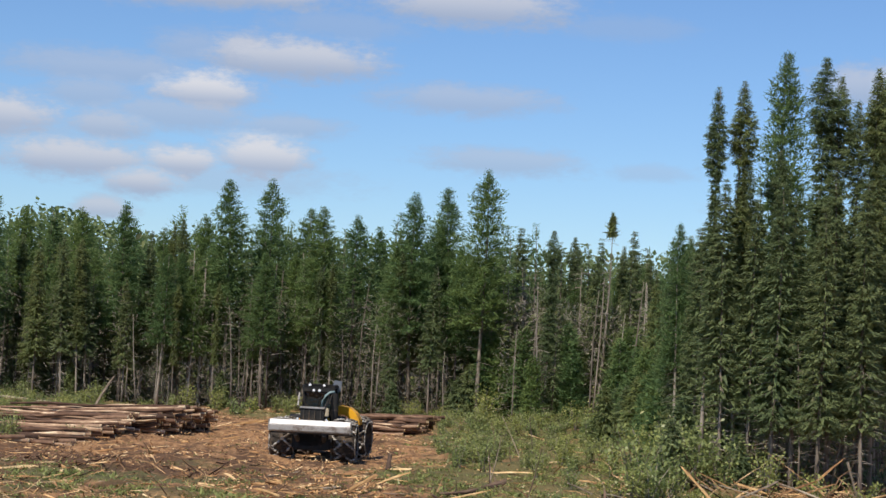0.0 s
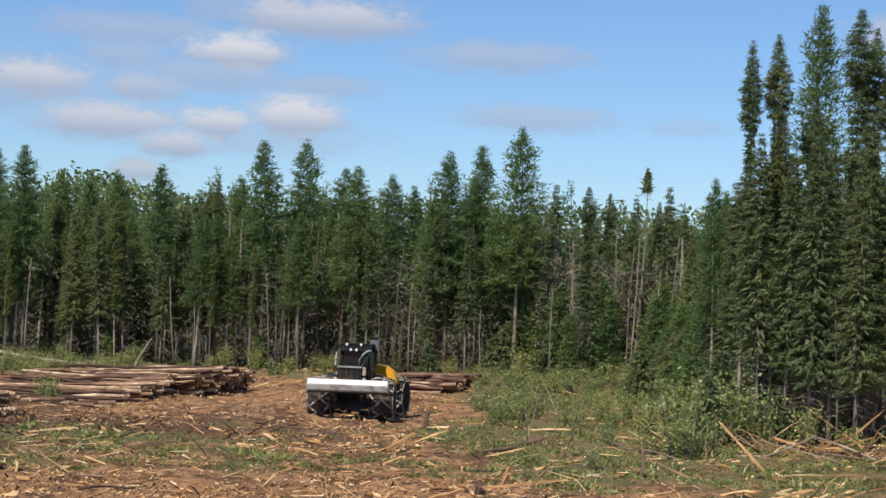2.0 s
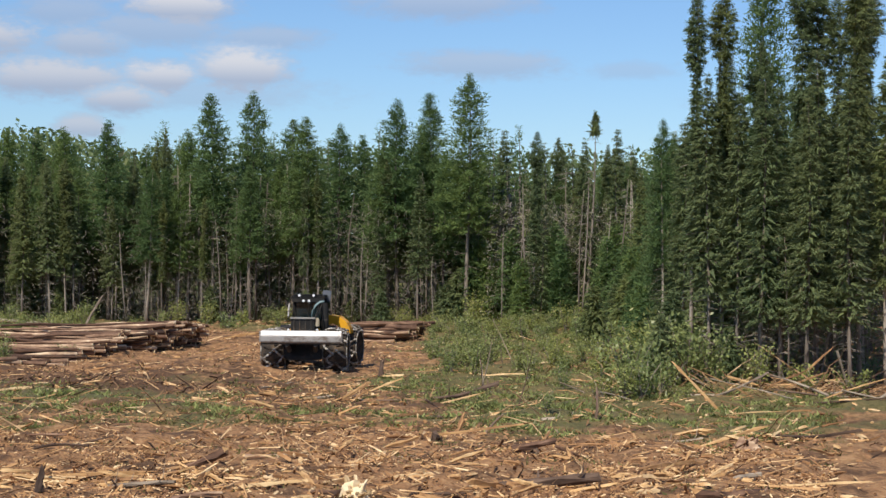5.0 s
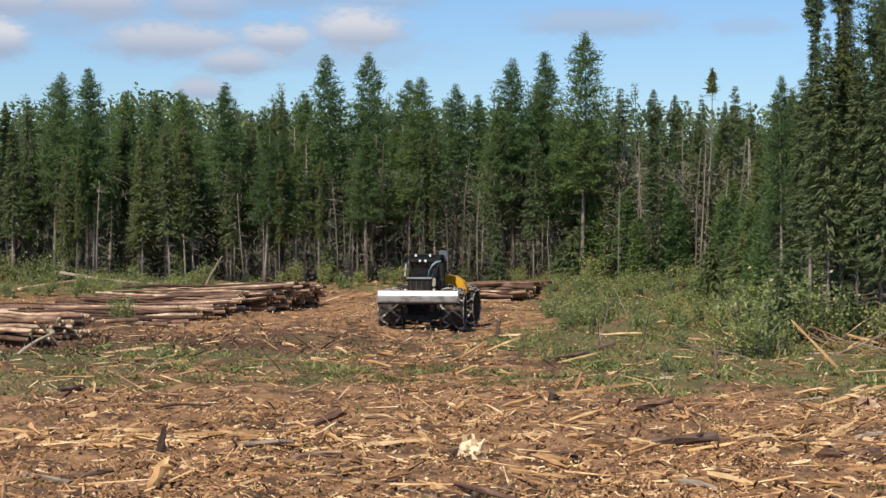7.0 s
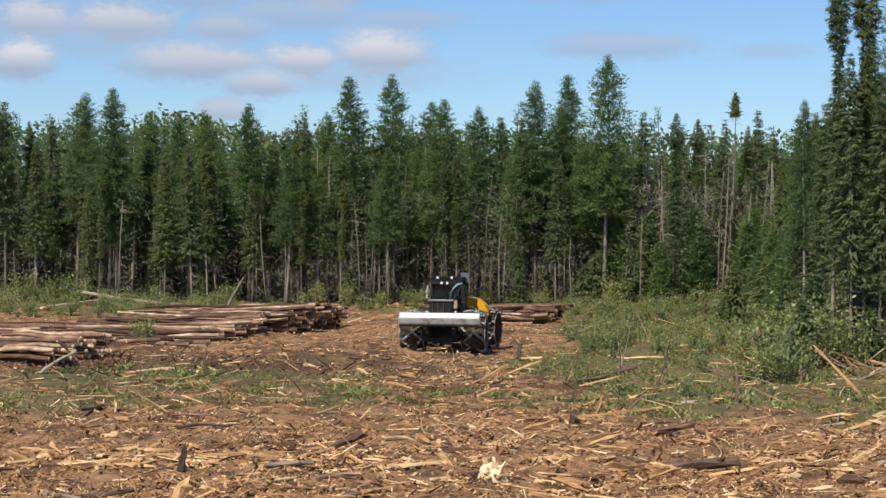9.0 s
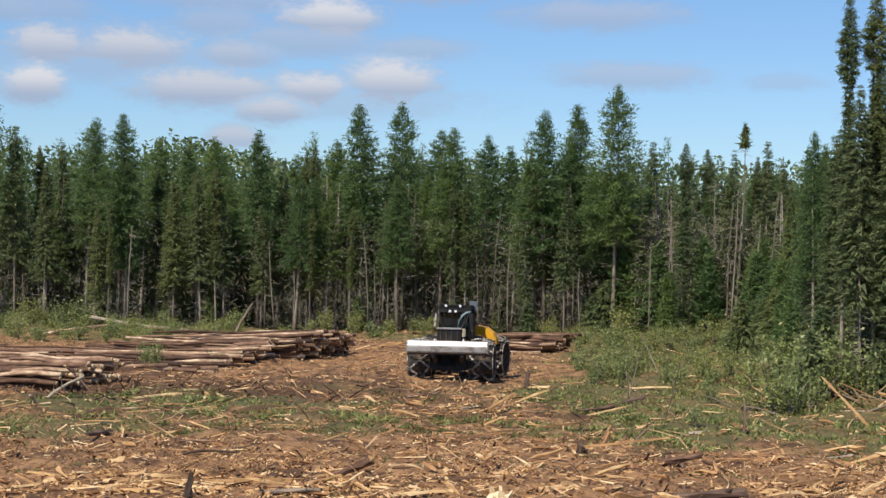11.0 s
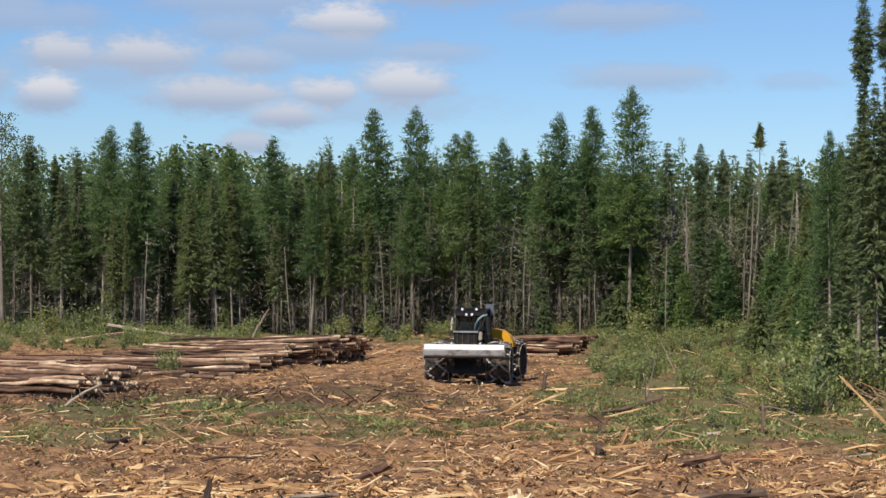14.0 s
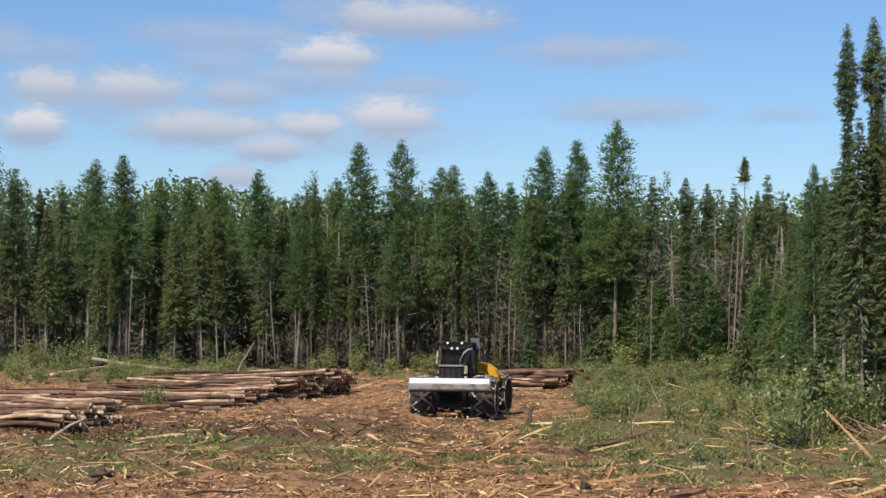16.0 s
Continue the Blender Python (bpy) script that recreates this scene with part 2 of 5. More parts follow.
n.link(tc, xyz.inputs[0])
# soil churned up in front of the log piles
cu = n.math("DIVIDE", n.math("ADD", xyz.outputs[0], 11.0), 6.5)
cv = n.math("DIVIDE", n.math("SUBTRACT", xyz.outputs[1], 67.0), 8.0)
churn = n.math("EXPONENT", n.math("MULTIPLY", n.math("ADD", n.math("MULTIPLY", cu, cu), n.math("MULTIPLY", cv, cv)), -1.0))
# and, less so, over a wide round patch of the middle ground
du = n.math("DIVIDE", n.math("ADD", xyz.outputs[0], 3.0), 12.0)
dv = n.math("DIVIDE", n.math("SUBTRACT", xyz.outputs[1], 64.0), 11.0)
mid_patch = n.math("EXPONENT", n.math("MULTIPLY", n.math("ADD", n.math("MULTIPLY", du, du), n.math("MULTIPLY", dv, dv)), -1.0))
churn = n.math("ADD", n.math("MULTIPLY", churn, 0.17), n.math("MULTIPLY", mid_patch, 0.07))
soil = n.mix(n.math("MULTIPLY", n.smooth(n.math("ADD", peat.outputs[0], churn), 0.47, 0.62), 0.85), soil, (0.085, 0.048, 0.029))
green = 0.0
for cx, cy, rx, ry, a in SWARD:
    u = n.math("DIVIDE", n.math("SUBTRACT", xyz.outputs[0], cx), rx)
    v = n.math("DIVIDE", n.math("SUBTRACT", xyz.outputs[1], cy), ry)
    g = n.math("MULTIPLY", n.math("EXPONENT", n.math("MULTIPLY", n.math("ADD", n.math("MULTIPLY", u, u), n.math("MULTIPLY", v, v)), -1.0)), a)
    green = n.math("MAXIMUM", green, g)
green = n.math("ADD", green, n.math("MULTIPLY", n.math("SUBTRACT", n1.outputs[0], 0.44), 1.6))
moss = n.ramp(n3.outputs[0], [(0.3, (0.06, 0.066, 0.026)), (0.55, (0.13, 0.14, 0.052)), (0.75, (0.24, 0.20, 0.09))])
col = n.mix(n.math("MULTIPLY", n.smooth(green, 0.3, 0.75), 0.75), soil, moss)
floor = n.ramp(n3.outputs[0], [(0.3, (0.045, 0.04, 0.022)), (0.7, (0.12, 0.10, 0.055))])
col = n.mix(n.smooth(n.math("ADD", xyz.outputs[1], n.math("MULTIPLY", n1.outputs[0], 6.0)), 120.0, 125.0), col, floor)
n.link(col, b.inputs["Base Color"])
bump(n, b, n.math("ADD", n2.outputs[0], n.math("MULTIPLY", n3.outputs[0], 0.5)), 0.9, 0.12)
GROUND = gm


# ---- mesh helpers ----
def part(name, bm, mat, parent=None, label="", smooth=False):
    """Links a bmesh, or a finished mesh, as one mesh object under a thing or a part."""
    if isinstance(bm, bpy.types.Mesh):
        me = bm
    else:
        bm.normal_update()
        me = bpy.data.meshes.new(name)
        bm.to_mesh(me)
        bm.free()
        if smooth:
            me.shade_smooth()
    if mat is not None and not me.materials:
        me.materials.append(mat)
    ob = new(name, me)
    if parent is not None:
        ob.parent = parent
    if label:
        tagged(ob, label)
    return ob


def raw(name, verts, faces, mat, smooth=False, mats=None, picks=None):
    me = bpy.data.meshes.new(name)
    me.from_pydata(np.asarray(verts, float).tolist(), [], faces if isinstance(faces, list) else faces.tolist())
    for m in (mats or [mat]):
        me.materials.append(m)
    if picks is not None:
        me.polygons.foreach_set("material_index", picks)
    if smooth:
        me.shade_smooth()
    me.update()
    return me


def height(x, y):
    """Gentle unevenness of the ground."""
    near = np.clip((y - 20) / 15, 0, 1)
    h = 0.10 * np.sin(x * 0.55 + 0.7) * np.sin(y * 0.31) + 0.06 * np.sin(x * 1.3 + y * 0.9) + 0.04 * np.sin(x * 2.3 - y * 1.7 + 1)
    return h * near * np.where(y > 118, 0.6, 1.0)


def tube(path, radii, sides=8, cap=True):
    """Vertices and faces of a tapered round bar along a path."""
    path = [Vector(p) for p in path]
    vs, fs = [], []
    for i, p in enumerate(path):
        d = (path[min(i + 1, len(path) - 1)] - path[max(i - 1, 0)]).normalized()
        a = d.cross(Vector((0.13, 0.31, 0.94)) if abs(d.z) < 0.9 else Vector((1, 0.1, 0))).normalized()
        c = d.cross(a)
        for k in range(sides):
            w = 2 * math.pi * k / sides
            vs.append(tuple(p + (a * math.cos(w) + c * math.sin(w)) * radii[i]))
    for i in range(len(path) - 1):
        for k in range(sides):
            q = (k + 1) % sides
            fs.append((i * sides + k, i * sides + q, (i + 1) * sides + q, (i + 1) * sides + k))
    if cap:
        fs.append(tuple(range(sides))[::-1])
        fs.append(tuple((len(path) - 1) * sides + k for k in range(sides)))
    return vs, fs


def join(pieces):
    vs, fs = [], []
    for v, f in pieces:
        o = len(vs)
        vs += list(v)
        fs += [tuple(i + o for i in q) for q in f]
    return vs, fs


def sprays(pos, way, length, width, tumble=0.6):
    """Diamond-shaped sprays of foliage: n positions, directions, lengths and widths, folded along the middle."""
    m = len(pos)
    way = way / np.linalg.norm(way, axis=1)[:, None]
    side = np.cross(way, rng.normal(size=(m, 3)) * tumble + np.array([0, 0, 1.0]))
    side /= np.linalg.norm(side, axis=1)[:, None] + 1e-9
    mid = pos + way * (length * 0.45)[:, None]
    v = np.empty((m, 4, 3))
    v[:, 0], v[:, 1] = pos, mid + side * width[:, None] * 0.5
    v[:, 2], v[:, 3] = pos + way * length[:, None], mid - side * width[:, None] * 0.5
    f = np.arange(m * 4).reshape(m, 4)
    return v.reshape(-1, 3), f


def needles(pos, way, length, width):
    """Single pointed sprays, broad at the twig."""
    m = len(pos)
    way = way / np.linalg.norm(way, axis=1)[:, None]
    side = np.cross(way, rng.normal(size=(m, 3)) * 0.5 + np.array([0, 0, 1.0]))
    side /= np.linalg.norm(side, axis=1)[:, None] + 1e-9
    v = np.empty((m, 3, 3))
    v[:, 0], v[:, 1] = pos + side * width[:, None] * 0.5, pos + way * length[:, None]
    v[:, 2] = pos - side * width[:, None] * 0.5
    return v.reshape(-1, 3), np.arange(m * 3).reshape(m, 3)


# ---- trees ----
def conifer_crown(H, base, radius, levels, per, along, kind, bare=0.0, club=False, grain=1.0):
    """Needle sprays on whorls of limbs from base to the tip."""
    P, D, L, Wd = [], [], [], []
    sway = rng.random(3) * 6.3
    for i in range(levels):
        s = (i + rng.random()) / levels
        z = base + (H - base) * s
        taper = (1 - s) ** (0.78 if kind == "larch" else 0.85) * (1.0 if kind == "spruce" else 0.8 + 0.2 * min(1, s * 4) + 0.12 * math.sin(s * 23 + sway[0]))
        if kind == "spruce":
            taper *= 0.55 + 0.45 * min(1, s * 5 + 0.3) if bare == 0 else 1
            if s > 0.82:
                taper = max(taper, 0.07) * (1.25 if rng.random() < 0.5 else 0.8)
        if club:
            uneven = 0.68 + 0.22 * math.sin(s * 17 + sway[0]) + 0.14 * math.sin(s * 41 + sway[1])
            thin = 0.5 if 0.52 < s < 0.66 else 1.0
            taper = min(1.0, (1 - s) * 5.2) ** 0.95 * (1 if s > 0.76 else uneven) * thin
        for k in range(per):
            if club and 0.50 < s < 0.68 and rng.random() < 0.45:
                continue
            if rng.random() < bare * (1 - s):
                continue
            ang = rng.random() * 2 * math.pi
            reach = radius * taper * (0.55 + 0.6 * rng.random()) + (0.03 if club else 0.07)
            drop = (-0.28 if kind == "spruce" else 0.05) + 0.35 * (s - 0.3) * (1 if kind == "spruce" else 1.4)
            cnt = max(4, int(along * 1.9 * (0.35 + 0.65 * reach / radius) / grain ** 1.5))
            fine = (0.45 + 0.55 * min(1, (1 - s) * 6)) * (0.6 if club else 1.0) * grain
            t = 0.12 + 0.88 * rng.random(cnt) ** 0.75
            out = np.array([math.cos(ang), math.sin(ang), 0.0])
            pos = out[None] * (t * reach)[:, None]
            pos[:, 2] = z + drop * reach * t * 1.3 + (0.16 * reach * t ** 2 if kind == "spruce" else 0)
            pos += rng.normal(size=pos.shape) * (0.045 if kind == "spruce" else 0.09) * np.array([1, 1, 0.7])
            swing = rng.normal(size=(cnt, 3)) * (0.55 if kind == "spruce" else 0.9)
            way = out[None] + np.array([0, 0, drop * 0.8 - (0.2 if kind == "spruce" else -0.15)]) + swing * np.array([1, 1, 0.7])
            P.append(pos), D.append(way)
            if kind == "spruce":
                L.append((0.20 + 0.24 * rng.random(cnt)) * fine), Wd.append((0.07 + 0.06 * rng.random(cnt)) * fine)
            else:
                L.append((0.20 + 0.26 * rng.random(cnt)) * fine), Wd.append((0.065 + 0.06 * rng.random(cnt)) * fine)
    # shaded inner needles close to the stem
    m = int(levels * per * 1.3)
    s = rng.random(m) ** 1.15
    a, rr = rng.random(m) * 6.283, radius * 0.42 * (1 - s) ** 0.8 * np.sqrt(rng.random(m)) + 0.02
    P.append(np.stack([np.cos(a) * rr, np.sin(a) * rr, base + (H - base) * s * 0.97], -1))
    D.append(np.stack([np.cos(a), np.sin(a), rng.normal(-0.3 if kind == "spruce" else 0.3, 0.5, m)], -1))
    big = np.clip((1 - s) * 1.6, 0.25, 1) * (0.45 if club else 0.85)
    L.append((0.40 + 0.35 * rng.random(m)) * big), Wd.append((0.16 + 0.10 * rng.random(m)) * big)
    P, D, L, Wd = np.concatenate(P), np.concatenate(D), np.concatenate(L), np.concatenate(Wd)
    return needles(P, D, L, Wd)


def trunk_mesh(H, r, lean=0.0, sides=7):
    pts, rad = [], []
    a = rng.random() * 6.3
    for i in range(9):
        s = i / 8
        w = 0.10 * math.sin(s * 4 + a) + lean * s
        pts.append((w, 0.08 * math.cos(s * 5 + a), -0.15 + (H + 0.1) * s))
        rad.append(r * (1 - 0.93 * s) * (1.25 if i == 0 else 1))
    return tube(pts, rad, sides)


def dead_limbs(lo, hi, count, reach):
    ps = []
    for _ in range(count):
        z, a = lo + (hi - lo) * rng.random(), rng.random() * 6.3
        l = reach * (0.3 + 0.7 * rng.random())
        o = Vector((math.cos(a), math.sin(a), -0.25 + 0.3 * rng.random()))
        ps.append(tube([Vector((0, 0, z)), Vector((0, 0, z)) + o * l * 0.5, Vector((0, 0, z - 0.06)) + o * l], [0.016, 0.011, 0.005], 3, False))
    return join(ps)


def make_tree(name, label, category, H, r, crown, mat, limbs, lean=0.0):
    top = new(name)
    tagged(top, label, category, "forest trees")
    v, f = trunk_mesh(H, r, lean)
    part("trunk", raw("trunk", v, f, BARK, True), None, top)
    v, f = crown
    part("crown", raw("crown", v, f, mat), None, top)
    if limbs:
        v, f = limbs
        tagged(part("dead_brush", raw("dead_brush", v, f, DEADWOOD), None, top, "dry grey bare lower limbs"), kind="stuff")
    return top


PARK = (0, -400, -60)
LARCHES, SPRUCES, SLIM, BACK_L, BACK_S, SAPLINGS = [], [], [], [], [], []
for i in range(5):
    base = 4.3 + 1.7 * rng.random()
    LARCHES.append(make_tree("larch_tree", "tall green larch with a feathery crown and bare grey trunk", "tree", 13, 0.105 + 0.03 * rng.random(),
                             conifer_crown(13, base, 2.1 + 0.35 * rng.random(), 60, 7, 11, "larch", grain=0.68), LARCH, dead_limbs(1.0, base + 1, 26, 1.1)))
for i in range(5):
    base = 2.6 + 2.2 * rng.random()
    SPRUCES.append(make_tree("spruce_tree", "dark green spruce with drooping limbs and dry lower branches", "tree", 12, 0.085 + 0.025 * rng.random(),
                             conifer_crown(12, base, 1.15 + 0.3 * rng.random(), 66, 7, 8, "spruce", 0.3, grain=0.66), SPRUCE, dead_limbs(0.6, base + 2.5, 70, 1.1)))
for i in range(4):
    base = 3.4 + 1.2 * rng.random()
    SLIM.append(make_tree("spruce_tree", "slim dark spruce with a narrow club-shaped top", "tree", 12, 0.08,
                          conifer_crown(12, base, 0.34 + 0.10 * i, 112, 8, 8 + i, "spruce", 0.25, True, 0.7), SPRUCE, dead_limbs(0.8, base + 3, 46, 0.6)))
for i in range(4):
    BACK_L.append(make_tree("larch_tree", "green larch standing deeper in the forest", "tree", 12, 0.13,
                            conifer_crown(12, 3.6 + rng.random(), 2.1, 40, 5, 5.5, "larch"), LARCH, dead_limbs(1, 5, 14, 0.8)))
    BACK_S.append(make_tree("spruce_tree", "dark spruce standing deeper in the forest", "tree", 11, 0.12,
                            conifer_crown(11, 2.2 + rng.random(), 1.45, 44, 5, 5.5, "spruce", 0.15), SPRUCE, dead_limbs(0.6, 4, 22, 0.8)))
for i in range(3):
    SAPLINGS.append(make_tree("young_spruce", "young bushy spruce growing at the forest edge", "tree", 3.0, 0.035,
                              conifer_crown(3.0, 0.25, 0.85, 26, 7, 8, "spruce"), SPRUCE, None))


YOUNG_LARCH = []
for i in range(3):
    YOUNG_LARCH.append(make_tree("young_larch", "young light green larch beside the taller trees", "tree", 5.0, 0.05, conifer_crown(5.0, 0.5, 1.15, 30, 7, 8, "larch"), LARCH, None))


def plant(kinds, x, y, h, own, wide=1.0, lean=0.0):
    k = kinds[int(rng.integers(len(kinds)))]
    s = h / own
    m = Matrix.Translation((x, y, float(height(x, y)) - 0.05)) @ pose(0, 0, 0, lean * rng.normal(), lean * rng.normal(), rng.random() * 360)
    ob = copy_thing(k, m @ Matrix.Diagonal((s * wide, s * wide, s, 1)))
    return ob


# the tall ones along the far edge of the clearing: x, y, height
FAR_LARCH = [(-24.5, 121, 13.1), (-22.0, 119, 13.3), (-20.6, 126, 12.2), (-16.6, 124, 12.2), (-13.6, 120, 12.4), (-11.9, 127, 11.3), (-7.0, 121, 14.3), (-4.8, 124, 14.7), (-2.6, 126, 13.0),
             (-1.1, 119, 12.8), (0.8, 126, 12.6), (2.5, 128, 12.1), (4.4, 120, 13.9), (6.9, 122, 14.6), (8.6, 117, 15.3), (5.9, 125, 12.7), (-8.9, 126, 12.2), (-19.4, 131, 12.1)]
FAR_SPRUCE = [(-27.2, 120, 11.3), (-26.4, 123, 11.7), (-12.3, 121, 10.8), (-10.0, 122, 11.8), (-11.1, 124, 11.5), (11.3, 122, 12.3), (12.5, 115, 11.9), (14.8, 124, 12.0), (15.5, 117, 11.5),
              (17.2, 119, 11.2), (17.3, 114, 12.0), (19.0, 118, 10.8), (-28.4, 118, 12.4), (-26.1, 116, 9.9), (3.4, 122, 11.6), (-23.3, 121, 9.9)]
EDGE_SLIM = [(13.5, 70, 14.75, 0), (14.72, 71, 15.05, 1), (17.82, 71, 16.35, 3), (18.63, 72, 15.6, 2), (19.0, 71, 14.6, 2), (19.6, 70, 15.75, 1), (20.9, 74, 15.6, 3), (15.6, 74, 12.6, 2), (16.6, 73, 12.9, 3), (21.6, 76, 16.5, 2)]
EDGE_SPRUCE = [(14.8, 69, 10.6), (13.9, 69.5, 11.3), (15.6, 68, 11.2), (16.3, 68.4, 10.7), (17.9, 69, 12.3), (19.2, 70, 12.2), (14.3, 76, 10.1), (17.0, 66.8, 10.3), (15.2, 84, 9.4), (15.9, 92, 8.9), (16.5, 100, 8.8), (18.5, 67, 11.3), (14.2, 80, 8.3), (20.2, 68.5, 12.0)]
for x, y, h in FAR_LARCH:
    plant(LARCHES, x, y, h, 13, 1.0, 0.8)
for x, y, h in FAR_SPRUCE:
    plant(SPRUCES + SLIM, x, y, h, 12, 0.95, 0.8)
for x, y, h, k in EDGE_SLIM:
    plant([SLIM[k]], x, y, h, 12, 0.92, 0.25)
for x, y, h in EDGE_SPRUCE:
    plant(SPRUCES, x, y, h, 12, 0.95, 0.6)
plant(LARCHES, 17.45, 76, 17.0, 13, 0.72)
plant(LARCHES, 13.9, 79, 10.2, 13, 0.7)
plant(LARCHES, 15.6, 86, 10.0, 13, 0.8)


def edge_x(y):
    """Where the nearer woods begin, to the side of the clearing."""
    return 14.0 + (y - 68) * 0.075


# ranks of trees behind the first ones, and slighter stems between them
spots = []


def room(x, y, gap):
    if any((x - a) ** 2 + (y - b) ** 2 < gap * gap for a, b in spots):
        return False
    spots.append((x, y))
    return True


tries = 0
while len(spots) < 78 and tries < 3000:
    tries += 1
    x, y = rng.uniform(-33, 20), rng.uniform(117.5, 124)
    if room(x, y, 0.7):
        h = rng.uniform(7.5, 10.6)
        plant(SPRUCES + SLIM if rng.random() < 0.55 else LARCHES, x, y, h, 12.5, rng.uniform(0.8, 1.05), 1.2)
tries = 0
while len(spots) < 270 and tries < 6000:
    tries += 1
    y = 123 + 34 * rng.random() ** 1.3
    x = rng.uniform(-0.31 * y, 0.31 * y)
    if room(x, y, 1.1):
        h = rng.uniform(9.3, 12.2) + (y - 123) * 0.03
        plant(BACK_L if rng.random() < (0.6 if x < 9 else 0.2) else BACK_S, x, y, h, 11.5, rng.uniform(0.9, 1.15), 1.0)
tries = 0
while len(spots) < 355 and tries < 6000:
    tries += 1
    y = rng.uniform(71, 120)
    x = rng.uniform(edge_x(y) + 0.3, 0.33 * y)
    if room(x, y, 0.95):
        h = rng.uniform(7.5, 10.5) if x < edge_x(y) + 2.5 else rng.uniform(9, 13)
        plant(BACK_S if rng.random() < 0.75 else BACK_L, x, y, h, 11.5, rng.uniform(0.85, 1.1), 1.0)
for _ in range(80):
    x, y = rng.uniform(-32, 20), rng.uniform(117, 127)
    plant(SAPLINGS, x, y, rng.uniform(1.2, 3.6), 3.0, 1.0)
for _ in range(26):
    y = rng.uniform(68, 114)
    plant(SAPLINGS, edge_x(y) - 1.2 + 2.5 * rng.random(), y, rng.uniform(1.5, 4.0), 3.0, 1.0)
for _ in range(30):
    y = rng.uniform(78, 116)
    plant(YOUNG_LARCH, edge_x(y) - 1.3 + 2.6 * rng.random(), y, rng.uniform(2.2, 5.5), 5.0)
for x, y, h in [(11.6, 66.0, 2.6), (12.8, 70.5, 3.4), (12.6, 90, 3.0)]:
    plant(SAPLINGS, x, y, h, 3.0, 0.95)
for _ in range(14):
    plant(YOUNG_LARCH, rng.uniform(8, 19), rng.uniform(116, 119), rng.uniform(2.5, 6.0), 5.0)
for _ in range(5):
    plant(BACK_S, rng.uniform(11.5, 19), rng.uniform(110, 117), rng.uniform(4.5, 8.0), 11, rng.uniform(1.0, 1.25), 1.0)
for _ in range(5):
    plant(YOUNG_LARCH, rng.uniform(11.0, 18), rng.uniform(108, 116), rng.uniform(3.5, 6.5), 5.0, 1.0)
for _ in range(26):
    plant(BACK_S, rng.uniform(9, 24), rng.uniform(121, 134), rng.uniform(9.0, 11.6), 11, 1.05, 1.0)
POLES = []
for i in range(4):
    top = new("dead_tree")
    tagged(top, "bare dead standing stem with dry grey twigs", "dead tree", "forest trees")
    v, f = tube([(0, 0, -0.1), (0.05, 0, 2), (0.02 + 0.1 * rng.normal(), 0.05, 4.5), (0.1 * rng.normal(), 0, 7)], [0.055, 0.045, 0.035, 0.012], 6)
    part("trunk", raw("trunk", v, f, BARK, True), None, top)
    v, f = dead_limbs(0.6, 6.8, 26, 0.7)
    tagged(part("dead_brush", raw("dead_brush", v, f, DEADWOOD), None, top, "dry grey bare limbs"), kind="stuff")
    POLES.append(top)
for _ in range(26):
    plant(POLES, rng.uniform(-31, 19), rng.uniform(115.8, 119), rng.uniform(3.0, 7.0), 7, rng.uniform(0.8, 1.2), 2.6)
for _ in range(11):
    plant(POLES, rng.uniform(9.5, 19), rng.uniform(107, 115), rng.uniform(5.5, 9.5), 7, 0.9, 2.0)
for _ in range(64):
    plant(POLES, rng.uniform(-32, 20), rng.uniform(118.6, 122.5), rng.uniform(6.5, 10.0), 7, rng.uniform(0.75, 1.1), 1.2)
for _ in range(20):
    y = rng.uniform(67, 105)
    plant(POLES, edge_x(y) + rng.uniform(-0.4, 3.5), y, rng.uniform(3, 7.5), 7, 1.0, 3.0)
# the dead spruce that keeps only a tuft at its tip
tuft = make_tree("broken_spruce", "nearly dead thin spruce with a lone dark tuft", "dead tree", 13.05, 0.12, conifer_crown(13.1, 11.7, 0.15, 20, 5, 3, "spruce", 0.3, False, 0.5), SPRUCE, dead_limbs(3, 12, 60, 0.6))
tuft.matrix_basis = pose(15.8, 116.2, 0, 0, 2.2, 0)
# a pale-leaved poplar at the end of the clearing
P = np.concatenate([np.array((a, c, z)) + np.clip(rng.normal(size=(620, 3)), -1.5, 1.5) * np.array((0.5, 0.5, 0.65)) for a, c, z in ((0, 0, 12.6), (0.9, 0.3, 11.2), (-0.9, 0, 11.0), (0.4, -0.5, 9.6), (1.2, 0.2, 8.4), (-0.8, 0.4, 8.6), (0.2, 0.1, 7.2))])
poplar = make_tree("poplar_tree", "poplar with pale fluttering leaves and open crown", "tree", 13.2, 0.16, sprays(P, rng.normal(size=P.shape), rng.uniform(0.10, 0.2, len(P)), rng.uniform(0.08, 0.15, len(P))), ASPEN, dead_limbs(4, 12, 40, 1.4))
poplar.matrix_basis = pose(-29.9, 117, 0)
for ob in LARCHES + SPRUCES + SLIM + BACK_L + BACK_S + SAPLINGS + POLES + YOUNG_LARCH:
    for c in list(ob.children):
        bpy.data.objects.remove(c)
    bpy.data.objects.remove(ob)


